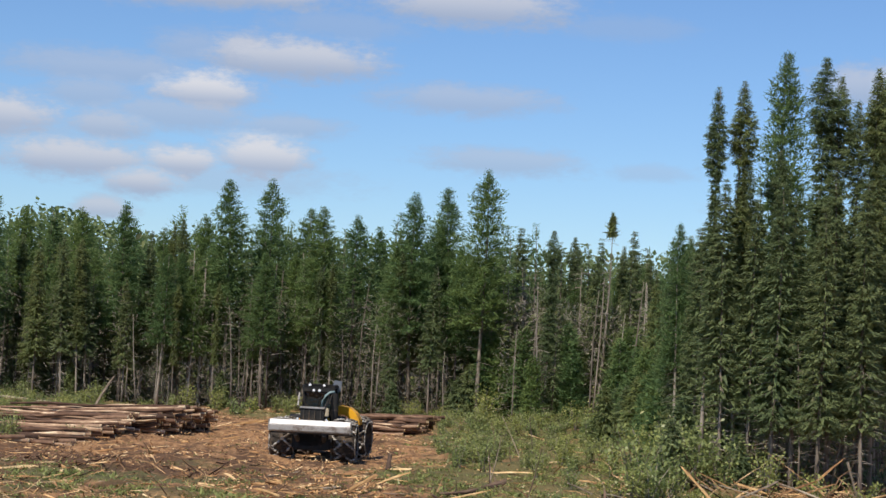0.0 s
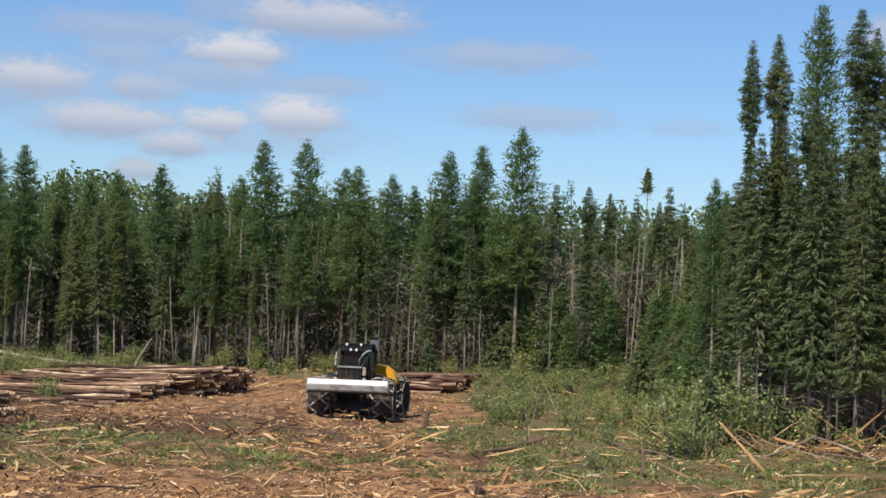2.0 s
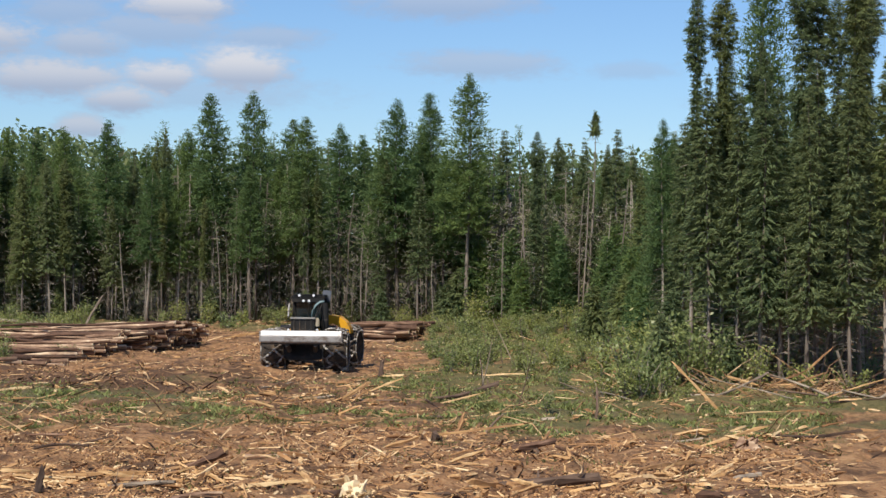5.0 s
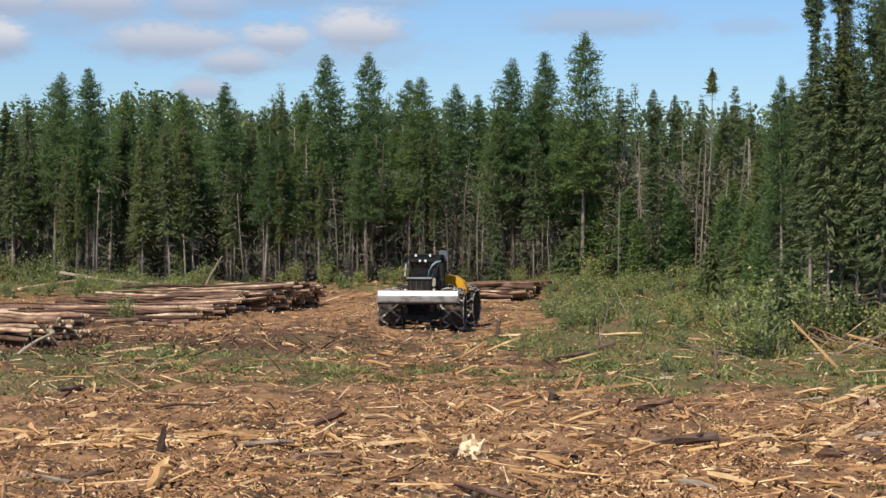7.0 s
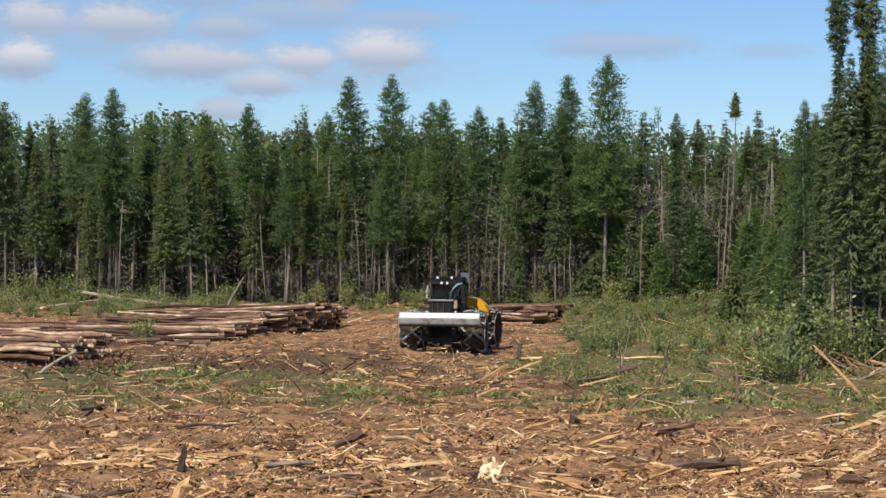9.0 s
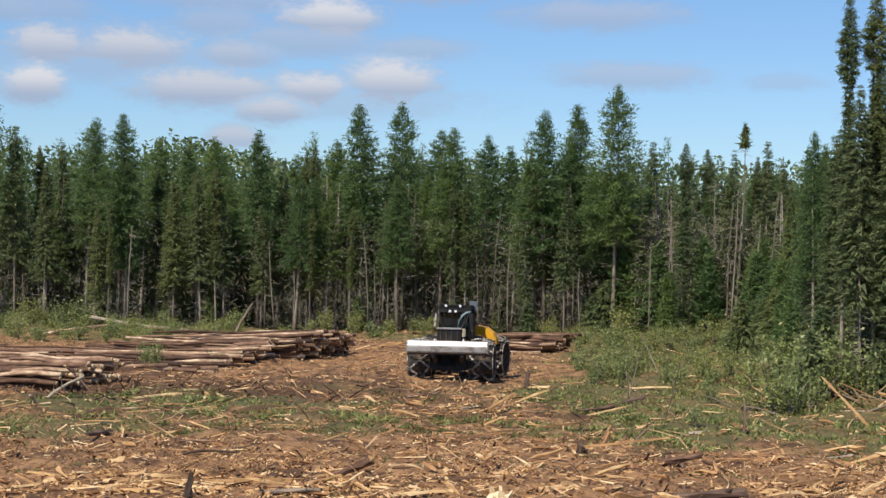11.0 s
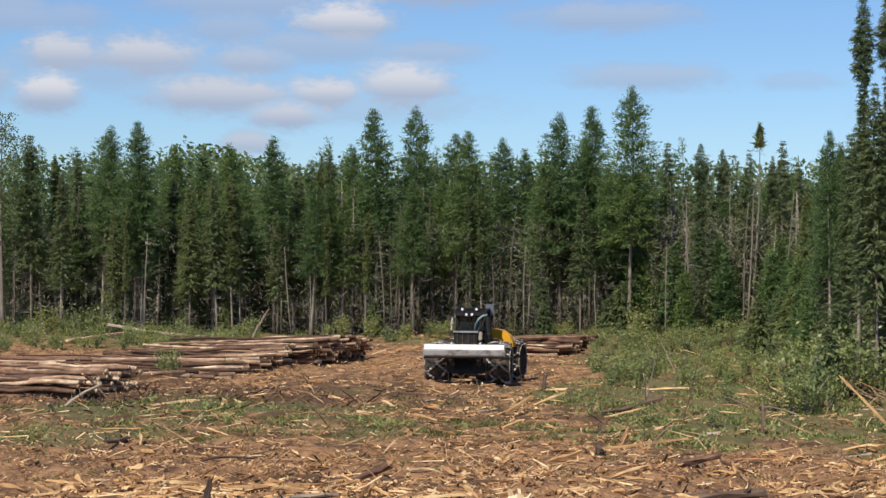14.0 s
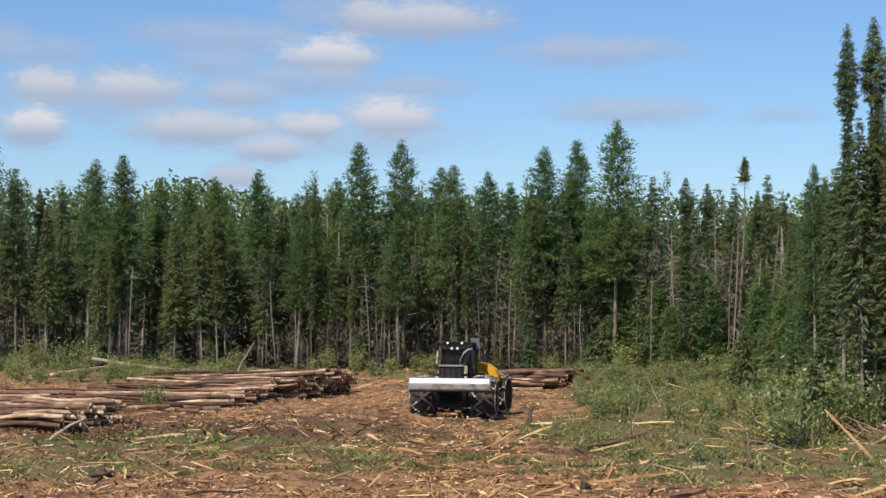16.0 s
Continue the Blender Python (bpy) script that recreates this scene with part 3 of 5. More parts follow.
# deeper woods, where single trees can no longer be told apart
def deep_woods(name, y0, y1, count, tops, mat, label):
    y = rng.uniform(y0, y1, count)
    x = rng.uniform(-0.36, 0.36, count) * y
    if tops > 12:
        x[: count // 9] = rng.normal(-36, 6, count // 9)
    peak = tops + (2.0 * np.exp(-((x + 36) / 7) ** 2) if tops > 12 else 0) + 0.8 * np.sin(x * 0.21 + 1) * np.sin(x * 0.09) + 1.2 * np.abs(np.sin(x * 0.9 + y * 0.3)) + 0.7 * np.abs(np.sin(x * 2.1))
    z = peak * rng.random(count) ** (0.55 if tops > 12 else 0.9)
    pos = np.stack([x, y, z], -1)
    way = rng.normal(size=(count, 3)) + np.array([0, 0, 0.1])
    v, f = sprays(pos, way, rng.uniform(0.4, 0.95, count), rng.uniform(0.3, 0.58, count), 1.0)
    tagged(part(name, raw(name, v, f, mat), None), label, "woods", "", "stuff")


deep_woods("inner_woods", 140, 162, 21000, 9.0, SPRUCE, "dark mixed conifer woods deep behind the forest edge")
deep_woods("distant_woods", 230, 260, 36000, 15.2, ASPEN, "distant rounded green treetops beyond the conifers")


def edge_brush(name, count, place, lo, hi, thin, mat, label, cat):
    """Fine growth under the first trees: dry twigs, or shaded green sprays."""
    x, y = place(count)
    z = lo + (hi - lo) * rng.random(count) ** 1.3
    way = rng.normal(size=(count, 3)) * np.array([1, 1, 0.7])
    L = rng.uniform(0.25, 0.8, count)
    v, f = needles(np.stack([x, y, z], -1), way, L, thin * rng.uniform(0.7, 1.4, count))
    tagged(part(name, raw(name, v, f, mat), None), label, cat, "", "stuff")


def far_edge(count):
    return rng.uniform(-34, 20, count), 117.6 + 8 * rng.random(count) ** 1.6


def far_right(count):
    return rng.uniform(9.6, 20, count), 115.5 + 4.5 * rng.random(count) ** 1.3


def far_inner(count):
    return rng.uniform(-34, 21, count), 120.0 + 9 * rng.random(count)


def near_edge(count):
    y = 69.5 + 45 * rng.random(count) ** 1.5
    return 14.2 + (y - 68) * 0.075 + 7.5 * rng.random(count) ** 1.3, y


edge_brush("dry_brush", 24000, far_edge, 0.2, 7.0, 0.024, DEADWOOD, "dry grey twigs between the trunks of the forest edge", "brush")
edge_brush("dry_brush", 10000, far_right, 0.2, 7.5, 0.03, DEADWOOD, "dry grey twigs and bare limbs under the spruces", "brush")
edge_brush("shade_growth", 2600, far_right, 0.2, 7.5, 0.10, SPRUCE, "dull green sprays between the thin trunks", "undergrowth")
edge_brush("shade_growth", 20000, far_inner, 0.1, 7.0, 0.085, SPRUCE, "dull green shaded growth between the trunks", "undergrowth")
edge_brush("dry_brush", 8000, near_edge, 0.1, 5.0, 0.018, DEADWOOD, "dry grey twigs between the trunks of the nearer woods", "brush")
edge_brush("shade_growth", 14000, near_edge, 0.1, 7.0, 0.085, SPRUCE, "dull green shaded growth in the nearer woods", "undergrowth")

# ---- ground ----
def spread(lo, hi, step, far, count):
    core = np.arange(lo, hi + 1e-6, step)
    grow = np.geomspace(step * 2, far, count)
    return np.concatenate([(lo - grow)[::-1], core, hi + grow])


gx, gy = spread(-34, 34, 0.45, 2500, 16), spread(26, 128, 0.45, 2500, 16)
X, Y = np.meshgrid(gx, gy)
inside = np.clip(np.minimum.reduce([34 - np.abs(X), Y - 26, 128 - Y]) / 4, 0, 1)
Z = height(X, Y) + inside * 0.055 * rng.normal(size=X.shape)
nx = len(gx)
ids = np.arange(nx * len(gy)).reshape(len(gy), nx)
quads = np.stack([ids[:-1, :-1], ids[:-1, 1:], ids[1:, 1:], ids[1:, :-1]], -1).reshape(-1, 4)
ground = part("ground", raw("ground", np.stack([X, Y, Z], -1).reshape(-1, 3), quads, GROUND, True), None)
tagged(ground, "cleared forest ground of brown soil, shredded bark and low green growth", "ground", "", "structure")


# ---- loose litter that nobody could count ----
def slivers(count, lo, hi, thin, lift, keep, rise=0.12):
    """Three-sided splinters of wood lying about the clearing."""
    y = 30 + 88 * rng.random(count * 3) ** 1.6
    x = rng.uniform(-0.27, 0.27, count * 3) * y
    ok = (rng.random(count * 3) < keep(x, y)) & (x < 14 + (y - 68) * 0.075)
    x, y = x[ok][:count], y[ok][:count]
    m = len(x)
    a = rng.uniform(0, 6.283, m)
    L = lo * (hi / lo) ** (rng.random(m) ** 1.8)
    d = np.stack([np.cos(a), np.sin(a), rng.normal(0, rise, m)], -1)
    s = np.stack([-np.sin(a), np.cos(a), np.zeros(m)], -1)
    t = thin * (0.5 + rng.random(m)) * (0.6 + L * 0.8)
    c = np.stack([x, y, height(x, y) + lift * rng.random(m) + 0.02], -1)
    v = np.empty((m, 6, 3))
    up = np.array([0, 0, 1.0])
    for e, k, w in ((0, -0.5, 1.0), (3, 0.5, 0.55)):
        p = c + d * (L * k)[:, None]
        v[:, e] = p + s * (t * w)[:, None]
        v[:, e + 1] = p - s * (t * w)[:, None]
        v[:, e + 2] = p + up * (t * w * 0.9)[:, None]
    o = (np.arange(m) * 6)[:, None]
    fs = []
    for q in ((0, 2, 1), (3, 4, 5)):
        fs += (o + np.array(q)).tolist()
    for q in ((0, 1, 4, 3), (1, 2, 5, 4), (2, 0, 3, 5)):
        fs += (o + np.array(q)).tolist()
    return v.reshape(-1, 3), fs


def bare(x, y):
    heap = 0.5 + 0.5 * np.sin(x * 0.9 + 1.7 * np.sin(y * 0.35)) * np.sin(y * 0.62 + 1.3 * np.sin(x * 0.41))
    churned = np.exp(-((x + 11) / 6.0) ** 2 - ((y - 67) / 7.0) ** 2)
    return np.clip(1.05 - 0.85 * sward(x, y), 0.08, 1) * (0.15 + 0.85 * heap ** 1.6) * (1 - 0.7 * churned)


v, f = slivers(23000, 0.035, 0.32, 0.030, 0.06, bare, 0.4)
tagged(part("wood_chips", raw("wood_chips", v, f, CHIPS), None), "pale split wood chips and splinters strewn over the clearing", "wood chips", "", "stuff")
v, f = slivers(12500, 0.04, 0.24, 0.045, 0.06, bare, 0.5)
tagged(part("bark_litter", raw("bark_litter", v, f, LITTER), None), "brown shredded bark and broken twigs lying on soil", "bark litter", "", "stuff")
v, f = slivers(620, 0.5, 1.5, 0.018, 0.12, lambda x, y: np.full_like(x, 0.6), 0.16)
tagged(part("fallen_twigs", raw("fallen_twigs", v, f, CHIPS), None), "thin broken branches scattered across the cleared ground", "twigs", "", "stuff")


def torn(L, wide, thick, sections=5):
    """A ragged length of torn wood along x: uneven sections, frayed ends, slightly bent."""
    v, f = [], []
    sway = rng.normal(0, 0.022, 2) * L
    for i in range(sections):
        s = i / (sections - 1)
        end = 0.75 if i in (0, sections - 1) else 1.0
        w, h = wide * rng.uniform(0.55, 1.15) * end, thick * rng.uniform(0.6, 1.2) * end
        cy, cz = sway[0] * math.sin(s * 3.1) + rng.normal(0, wide * 0.15), abs(sway[1]) * math.sin(s * 3.1) * 0.5
        for a, b in ((-1, -0.8), (1, -1), (0.75, 0.9), (-0.7, 1)):
            v.append((L * s + (rng.uniform(-0.16, 0.16) * L if end < 1 else 0), cy + a * w * rng.uniform(0.7, 1.2), cz + b * h * rng.uniform(0.7, 1.2)))
    for i in range(sections - 1):
        for k in range(4):
            q = (k + 1) % 4
            f.append((i * 4 + k, i * 4 + q, i * 4 + 4 + q, i * 4 + 4 + k))
    f += [(3, 2, 1, 0), tuple(sections * 4 - 4 + k for k in range(4))]
    return v, f


# heaps of torn wood: x, y, spread in x and y, pieces
HEAPS = [(-4.5, 40, 3.2, 0.9, 230), (-7.5, 39.6, 1.8, 0.9, 150), (4.0, 38, 3.5, 1.4, 130), (8.0, 41, 2.5, 2.0, 110), (0.5, 62, 1.4, 4.5, 120), (-2.5, 61, 1.8, 2.5, 60), (2.6, 90, 3.0, 9.0, 110), (9.5, 47, 2.5, 1.8, 100),
         (-11, 62, 3.5, 5.0, 60), (-7.0, 67, 3.0, 4.0, 45), (-1, 44, 6.0, 3.0, 80), (-6, 47, 5.0, 2.5, 50), (4, 45, 4.0, 2.0, 70), (-5, 85, 4.0, 8.0, 90), (-2, 34.5, 5.0, 1.0, 120), (6, 34, 3.0, 1.5, 90), (0, 52, 6.0, 3.0, 60), (13, 58, 2.5, 3.0, 80)]
heaps, near = [], []
PIECES = []
for _ in range(24):
    v, f = torn(0.22 + 0.75 * rng.random() ** 2.2, rng.uniform(0.025, 0.075), rng.uniform(0.02, 0.055), 6)
    PIECES.append(raw("torn_branch", v, f, SPLIT))
for hx, hy, sx, sy, count in HEAPS:
    for _ in range(count):
        x, y = rng.normal(hx, sx), rng.normal(hy, sy)
        m = Matrix.Translation((x, y, float(height(x, y)) + 0.03 + 0.06 * rng.random())) @ pose(0, 0, 0, rng.normal(0, 30), rng.normal(0, 9), rng.random() * 360)
        if y < 50 and len(near) < 170 and rng.random() < 0.2:
            ob = part("torn_branch", PIECES[int(rng.integers(24))], None)
            ob.matrix_world = m
            near.append(tagged(ob, "ragged torn piece of orange-brown wood on the ground", "wood piece", "torn wood pieces"))
            continue
        v, f = torn(0.10 + 0.65 * rng.random() ** 2.6, rng.uniform(0.015, 0.055), rng.uniform(0.012, 0.042), 4)
        heaps.append(([tuple(m @ Vector(q)) for q in v], f))
v, f = join(heaps)
tagged(part("torn_wood", raw("torn_wood", v, f, CHIPS), None), "ragged pale and orange pieces of torn wood lying in heaps", "wood debris", "", "stuff")


def tangle(count, cx, cy, sx, sy, lo, hi, thick, mat, name, label):
    """Crooked twigs and torn roots, each a thin three-sided tube that wanders and may stand up."""
    ps = []
    for _ in range(count):
        x, y = rng.normal(cx, sx), rng.normal(cy, sy)
        L, r, a = lo + (hi - lo) * rng.random() ** 2, thick * rng.uniform(0.6, 1.5), rng.random() * 6.283
        p = Vector((x, y, float(height(x, y)) + 0.02))
        pts, up = [p], abs(rng.normal(0.12, 0.28))
        for k in range(4):
            a += rng.normal(0, 0.55)
            p = p + Vector((math.cos(a), math.sin(a), up + rng.normal(0, 0.2))) * L / 4
            p.z = max(p.z, float(height(p.x, p.y)) + 0.01)
            pts.append(p)
        ps.append(tube(pts, [r, r * 0.9, r * 0.75, r * 0.55, r * 0.2], 3, False))
    v, f = join(ps)
    tagged(part(name, raw(name, v, f, mat), None), label, "brush", "", "stuff")


ROOTS = woody("torn_roots", [(0.0, (0.05, 0.028, 0.018)), (0.5, (0.14, 0.08, 0.05)), (1.0, (0.30, 0.18, 0.10))], 3.0, (1, 1, 1), 0.2, 0.9, "island")
TWIGS = woody("torn_twigs", [(0.0, (0.10, 0.055, 0.03)), (0.45, (0.30, 0.17, 0.085)), (1.0, (0.66, 0.46, 0.25))], 3.0, (1, 1, 1), 0.2, 0.9, "island")
tangle(330, -10.5, 66.5, 3.6, 3.2, 0.3, 1.0, 0.026, ROOTS, "torn_roots", "dark torn roots and twigs churned up with soil")
tangle(230, -6.0, 58.0, 7.0, 6.0, 0.3, 1.5, 0.015, TWIGS, "crooked_twigs", "crooked pale and brown twigs across the clearing")
tangle(330, -1.0, 43.0, 8.0, 5.0, 0.3, 1.4, 0.014, TWIGS, "crooked_twigs", "crooked pale and brown twigs among the torn wood")
tangle(90, 8.5, 60.0, 3.0, 6.0, 0.4, 1.8, 0.014, TWIGS, "crooked_twigs", "thin bare twigs standing in the low growth")
tangle(130, -1.0, 37.5, 6.0, 2.0, 0.2, 0.6, 0.02, ROOTS, "torn_roots", "dark broken roots in upturned soil")
tangle(150, 16.0, 64.5, 2.6, 1.6, 0.8, 2.6, 0.024, TWIGS, "crooked_twigs", "crossed thin branches thrown against the nearer woods")


def blades(count, keep, lo, hi, wide, mat, name, label, cat):
    y = 30 + 95 * rng.random(count * 6) ** 1.3
    x = rng.uniform(-0.29, 0.27, count * 6) * y
    patch = np.array([noise.noise((a * 0.45, b * 0.45, 3.3)) for a, b in zip(x, y)])
    ok = rng.random(count * 6) < keep(x, y) * np.clip(0.36 + 2.2 * patch, 0.02, 1)
    x, y = x[ok][:count], y[ok][:count]
    per = 9
    m = len(x) * per
    bx, by = np.repeat(x, per) + rng.normal(0, 0.16, m), np.repeat(y, per) + rng.normal(0, 0.16, m)
    pos = np.stack([bx, by, height(bx, by) - 0.02], -1)
    way = np.stack([rng.normal(0, 1.0, m), rng.normal(0, 1.0, m), 0.25 + 0.9 * rng.random(m)], -1)
    v, f = needles(pos, way, lo + (hi - lo) * rng.random(m), wide * (0.6 + rng.random(m)))
    tagged(part(name, raw(name, v, f, mat), None), label, cat, "", "stuff")


blades(14500, lambda x, y: np.clip(sward(x, y) * 1.2 - 0.1, 0.07, 1), 0.05, 0.17, 0.05, GRASS, "grass", "low green grass and moss between the wood debris", "grass")
blades(6000, lambda x, y: np.clip(sward(x, y) - 0.35, 0.0, 1), 0.10, 0.28, 0.085, BROAD, "undergrowth", "leafy green weeds and seedlings on the clearing", "undergrowth")


# ---- shrubs ----
def shrub(H, spreadr, count, leaf):
    top = new("leafy_shrub")
    ps, P = [], []
    for _ in range(9):
        a, r = rng.random() * 6.3, spreadr * (0.3 + 0.7 * rng.random())
        tip = Vector((math.cos(a) * r, math.sin(a) * r, H * (0.55 + 0.45 * rng.random())))
        ps.append(tube([(0, 0, -0.1), tip * 0.5 + Vector((0, 0, 0.1)), tip], [0.02, 0.014, 0.005], 4, False))
        for _ in range(count // 9):
            t = 0.25 + 0.8 * rng.random()
            P.append(np.array(tip) * t + rng.normal(0, 0.16 * H / 1.5, 3))
    v, f = join(ps)
    part("stem", raw("stem", v, f, DEADWOOD), None, top)
    P = np.array(P)
    P[:, 2] = np.abs(P[:, 2])
    v, f = sprays(P, rng.normal(size=P.shape) + np.array([0, 0, 0.2]), leaf * (0.7 + 0.8 * rng.random(len(P))), leaf * (0.45 + 0.4 * rng.random(len(P))), 1.0)
    tagged(part("foliage", raw("foliage", v, f, BROAD), None, top), kind="stuff")
    return tagged(top, "green leafy shrub with thin stems beside the forest edge", "shrub", "shrubs of the clearing")


SHRUBS = [shrub(1.4, 0.7, 430, 0.12), shrub(1.1, 0.9, 430, 0.125), shrub(1.8, 0.8, 520, 0.13), shrub(0.8, 0.8, 330, 0.115)]


def bush(x, y, s):
    k = SHRUBS[int(rng.integers(4))]
    copy_thing(k, Matrix.Translation((x, y, float(height(x, y)))) @ pose(0, 0, 0, 0, 0, rng.random() * 360) @ Matrix.Diagonal((s, s, s, 1)))


for _ in range(165):
    y = rng.uniform(72, 114)
    x = rng.uniform(5.4 + (y - 100) * 0.06, edge_x(y) + 0.6)
    bush(x, y, rng.uniform(0.4, 0.75) + 0.42 * max(0, (y - 80) / 28) * rng.random())
for x, y, s in [(9.6, 61.2, 0.8), (10.2, 61.6, 1.1), (10.9, 62.4, 1.0), (10.0, 63.2, 1.3), (9.1, 63.0, 0.7), (11.6, 61.5, 0.6), (6.4, 55.5, 0.45), (4.9, 59.5, 0.5), (8.2, 66, 0.6), (7.4, 70, 0.6)]:
    bush(x, y, s)
for x, y, s in [(11.6, 66, 1.0), (12.3, 67, 1.2), (12.9, 68, 1.2), (11.2, 69, 1.0), (12.0, 72, 1.4), (13.4, 66, 1.0), (14.6, 64.5, 0.9), (16.5, 65, 1.0), (18.0, 64, 1.1), (10.3, 71, 0.8), (11.9, 65.6, 1.1), (12.5, 66.4, 1.35), (11.4, 67.5, 1.1), (12.1, 68.6, 1.3), (13.0, 67.0, 1.1)]:
    bush(x, y, s)
for _ in range(30):
    bush(rng.uniform(-30, 6), rng.uniform(112, 118), rng.uniform(0.5, 1.1))
for _ in range(70):
    y = rng.uniform(97, 116)
    bush(rng.uniform(-0.26, -0.12) * y, y, rng.uniform(0.4, 0.8))
for x, y, s in [(-15.6, 69, 0.6), (-12.9, 77.5, 0.7), (-13.3, 78.2, 0.6), (-10.8, 81, 0.5)]:
    bush(x, y, s)
for x, y, s in [(-22.6, 112, 1.0), (-24, 113, 1.1), (-5.8, 112, 1.2), (-4.9, 113, 1.0)]:
    bush(x, y, s)
for ob in SHRUBS:
    for c in list(ob.children):
        bpy.data.objects.remove(c)
    bpy.data.objects.remove(ob)


# ---- felled stems in piles ----
def log_mesh(L, r0, r1, sides=9):
    pts = [(-L * i / 5, 0.05 * math.sin(i * 1.7 + L * 9), 0.035 * math.cos(i * 2.1 + L * 7)) for i in range(6)]
    v, f = tube(pts, [r0 + (r1 - r0) * i / 5 for i in range(6)], sides)
    return raw("log", v, f, None, True, [LOGBARK, PALE], [0] * (len(f) - 2) + [1, 1])


LOGS = [log_mesh(rng.uniform(5.5, 8.8), rng.uniform(0.062, 0.108), rng.uniform(0.035, 0.055), 7) for _ in range(16)]
SHORT = [log_mesh(rng.uniform(3.0, 5.0), rng.uniform(0.07, 0.11), rng.uniform(0.045, 0.07), 7) for _ in range(8)]


def pile(label, ends, step, tall, turn, kinds, stagger, overhang=0.1, gaps=0.14):
    """Stems stacked side by side; ends: the line on which their butts lie; tall: metres at both of its ends."""
    (xa, ya), (xb, yb) = ends
    top = new("log_pile")
    top.location = ((xa + xb) / 2, (ya + yb) / 2, 0)
    tagged(top, label, "log pile", "log piles")
    cols = max(1, int(math.hypot(yb - ya, xb - xa) / step))
    shift = 0.0
    for c in range(cols):
        if c % 4 == 0:
            shift = rng.normal(0, stagger)
        s = (c + 0.5) / cols
        x, y = xa + (xb - xa) * s, ya + (yb - ya) * s
        rows = max(1, round((tall[0] + (tall[1] - tall[0]) * s) / 0.145 + rng.uniform(-0.8, 0.5)))
        for k in range(rows):
            if k < rows - 1 and rng.random() < gaps:
                continue
            ob = part("log", kinds[int(rng.integers(len(kinds)))], None, top)
            p = Vector((x + shift + rng.normal(0, 0.22) + overhang * k, y + rng.normal(0, 0.09), float(height(x, y)) + 0.075 + 0.145 * k + 0.02 * rng.normal()))
            ob.matrix_local = Matrix.Translation(p - top.location) @ pose(0, 0, 0, rng.random() * 360, -0.3 * k + rng.normal(0, 1.0), turn + rng.normal(0, 4.5 if k < rows - 1 else 8))
    return top


pile("tall pile of brown barked tree-length logs with pale cut ends", ((-6.4, 92.5), (-7.9, 87.6)), 0.20, (1.15, 1.15), -14, LOGS, 0.28, 0.09, 0.24)
pile("stepped pile of tree-length logs with dark hollows between the butts", ((-8.2, 87.0), (-9.7, 82.4)), 0.21, (1.0, 0.72), -14, LOGS, 0.4, 0.1, 0.3)
pile("low front of the tree-length logs, with loose peeled stems", ((-10.4, 81.6), (-11.9, 76.8)), 0.23, (0.52, 0.42), -11, LOGS, 0.7, 0.1, 0.25)
pile("low pile of short cut logs lying before the tree-length stack", ((-13.5, 70.0), (-14.6, 66.2)), 0.21, (0.75, 0.85), -28, SHORT, 0.3, 0.06, 0.3)
pile("low spread of barked logs behind the main stack", ((-14.5, 90), (-18.5, 80)), 0.55, (0.28, 0.32), -6, LOGS, 1.2, 0.0)
pile("small stack of barked logs at the far end of the clearing", ((5.0, 101.5), (4.1, 97.0)), 0.26, (0.9, 0.7), -14, SHORT, 0.35)


def lying(name, label, cat, a, b, r0, r1, mat, end=None, bend=0.0, jag=False, group=""):
    """One loose pole, branch or log from a to b."""
    a, b = Vector(a), Vector(b)
    L = (b - a).length
    if jag:
        v, f = torn(L, max(r0, r1) * 1.05, max(r0, r1) * 0.7, 7)
        me = raw(name, v, f, mat)
    else:
        pts = [(L * s, bend * L * math.sin(s * math.pi) * 0.5, bend * L * 0.3 * math.sin(s * 4)) for s in (0, 0.2, 0.4, 0.6, 0.8, 1)]
        v, f = tube(pts, [(r0 + (r1 - r0) * k / 5) * rng.uniform(0.9, 1.1) for k in range(6)], 8)
        v = [(x + (rng.uniform(-1, 1) * r0 if i < 8 or i >= 40 else 0), y + 0.12 * r0 * rng.normal(), z + 0.12 * r0 * rng.normal()) for i, (x, y, z) in enumerate(v)]
        me = raw(name, v, f, None, False, [mat, end or mat], [0] * (len(f) - 2) + [1, 1])
    ob = part(name, me, None)
    d = (b - a).normalized()
    ob.matrix_world = Matrix.Translation(a) @ d.to_track_quat("X", "Z").to_matrix().to_4x4()
    if not jag and L > 1.2:
        for k in (1, 2, 4):
            p = Vector(pts[k])
            v, f = tube([p, p + Vector((0.10, rng.normal(0, 0.10), 0.12)), p + Vector((0.16, rng.normal(0, 0.2), 0.2 + 0.2 * rng.random()))], [r1 * 0.4, r1 * 0.25, r1 * 0.1], 4, False)
            part("twig", raw("twig", v, f, mat), None, ob)
    return tagged(ob, label, cat, group)


NAMES = {SPLIT: ("split_branch", "splintered pale split branch lying on the cleared ground", "branch"), CUT: ("torn_plank", "pale freshly torn piece of wood on the ground", "wood piece"),
         DARKWOOD: ("dark_branch", "dark barked broken branch among wood debris", "branch"), GREYWOOD: ("grey_branch", "weathered grey dead branch without bark", "branch"),
         LOGBARK: ("loose_log", "short brown log with flaking bark on soil", "log")}


def debris(row, mat):
    ax, ay, az_, bx, by, bz, r0, r1 = row
    nm, lb, ct = NAMES[mat]
    g = float(height(ax, ay))
    lying(nm, lb, ct, (ax, ay, az_ + g), (bx, by, bz + g), r0, r1, mat, CUT if mat in (LOGBARK, SPLIT) else None, 0.05 * rng.normal(), mat in (SPLIT, CUT), "loose wood on the clearing")


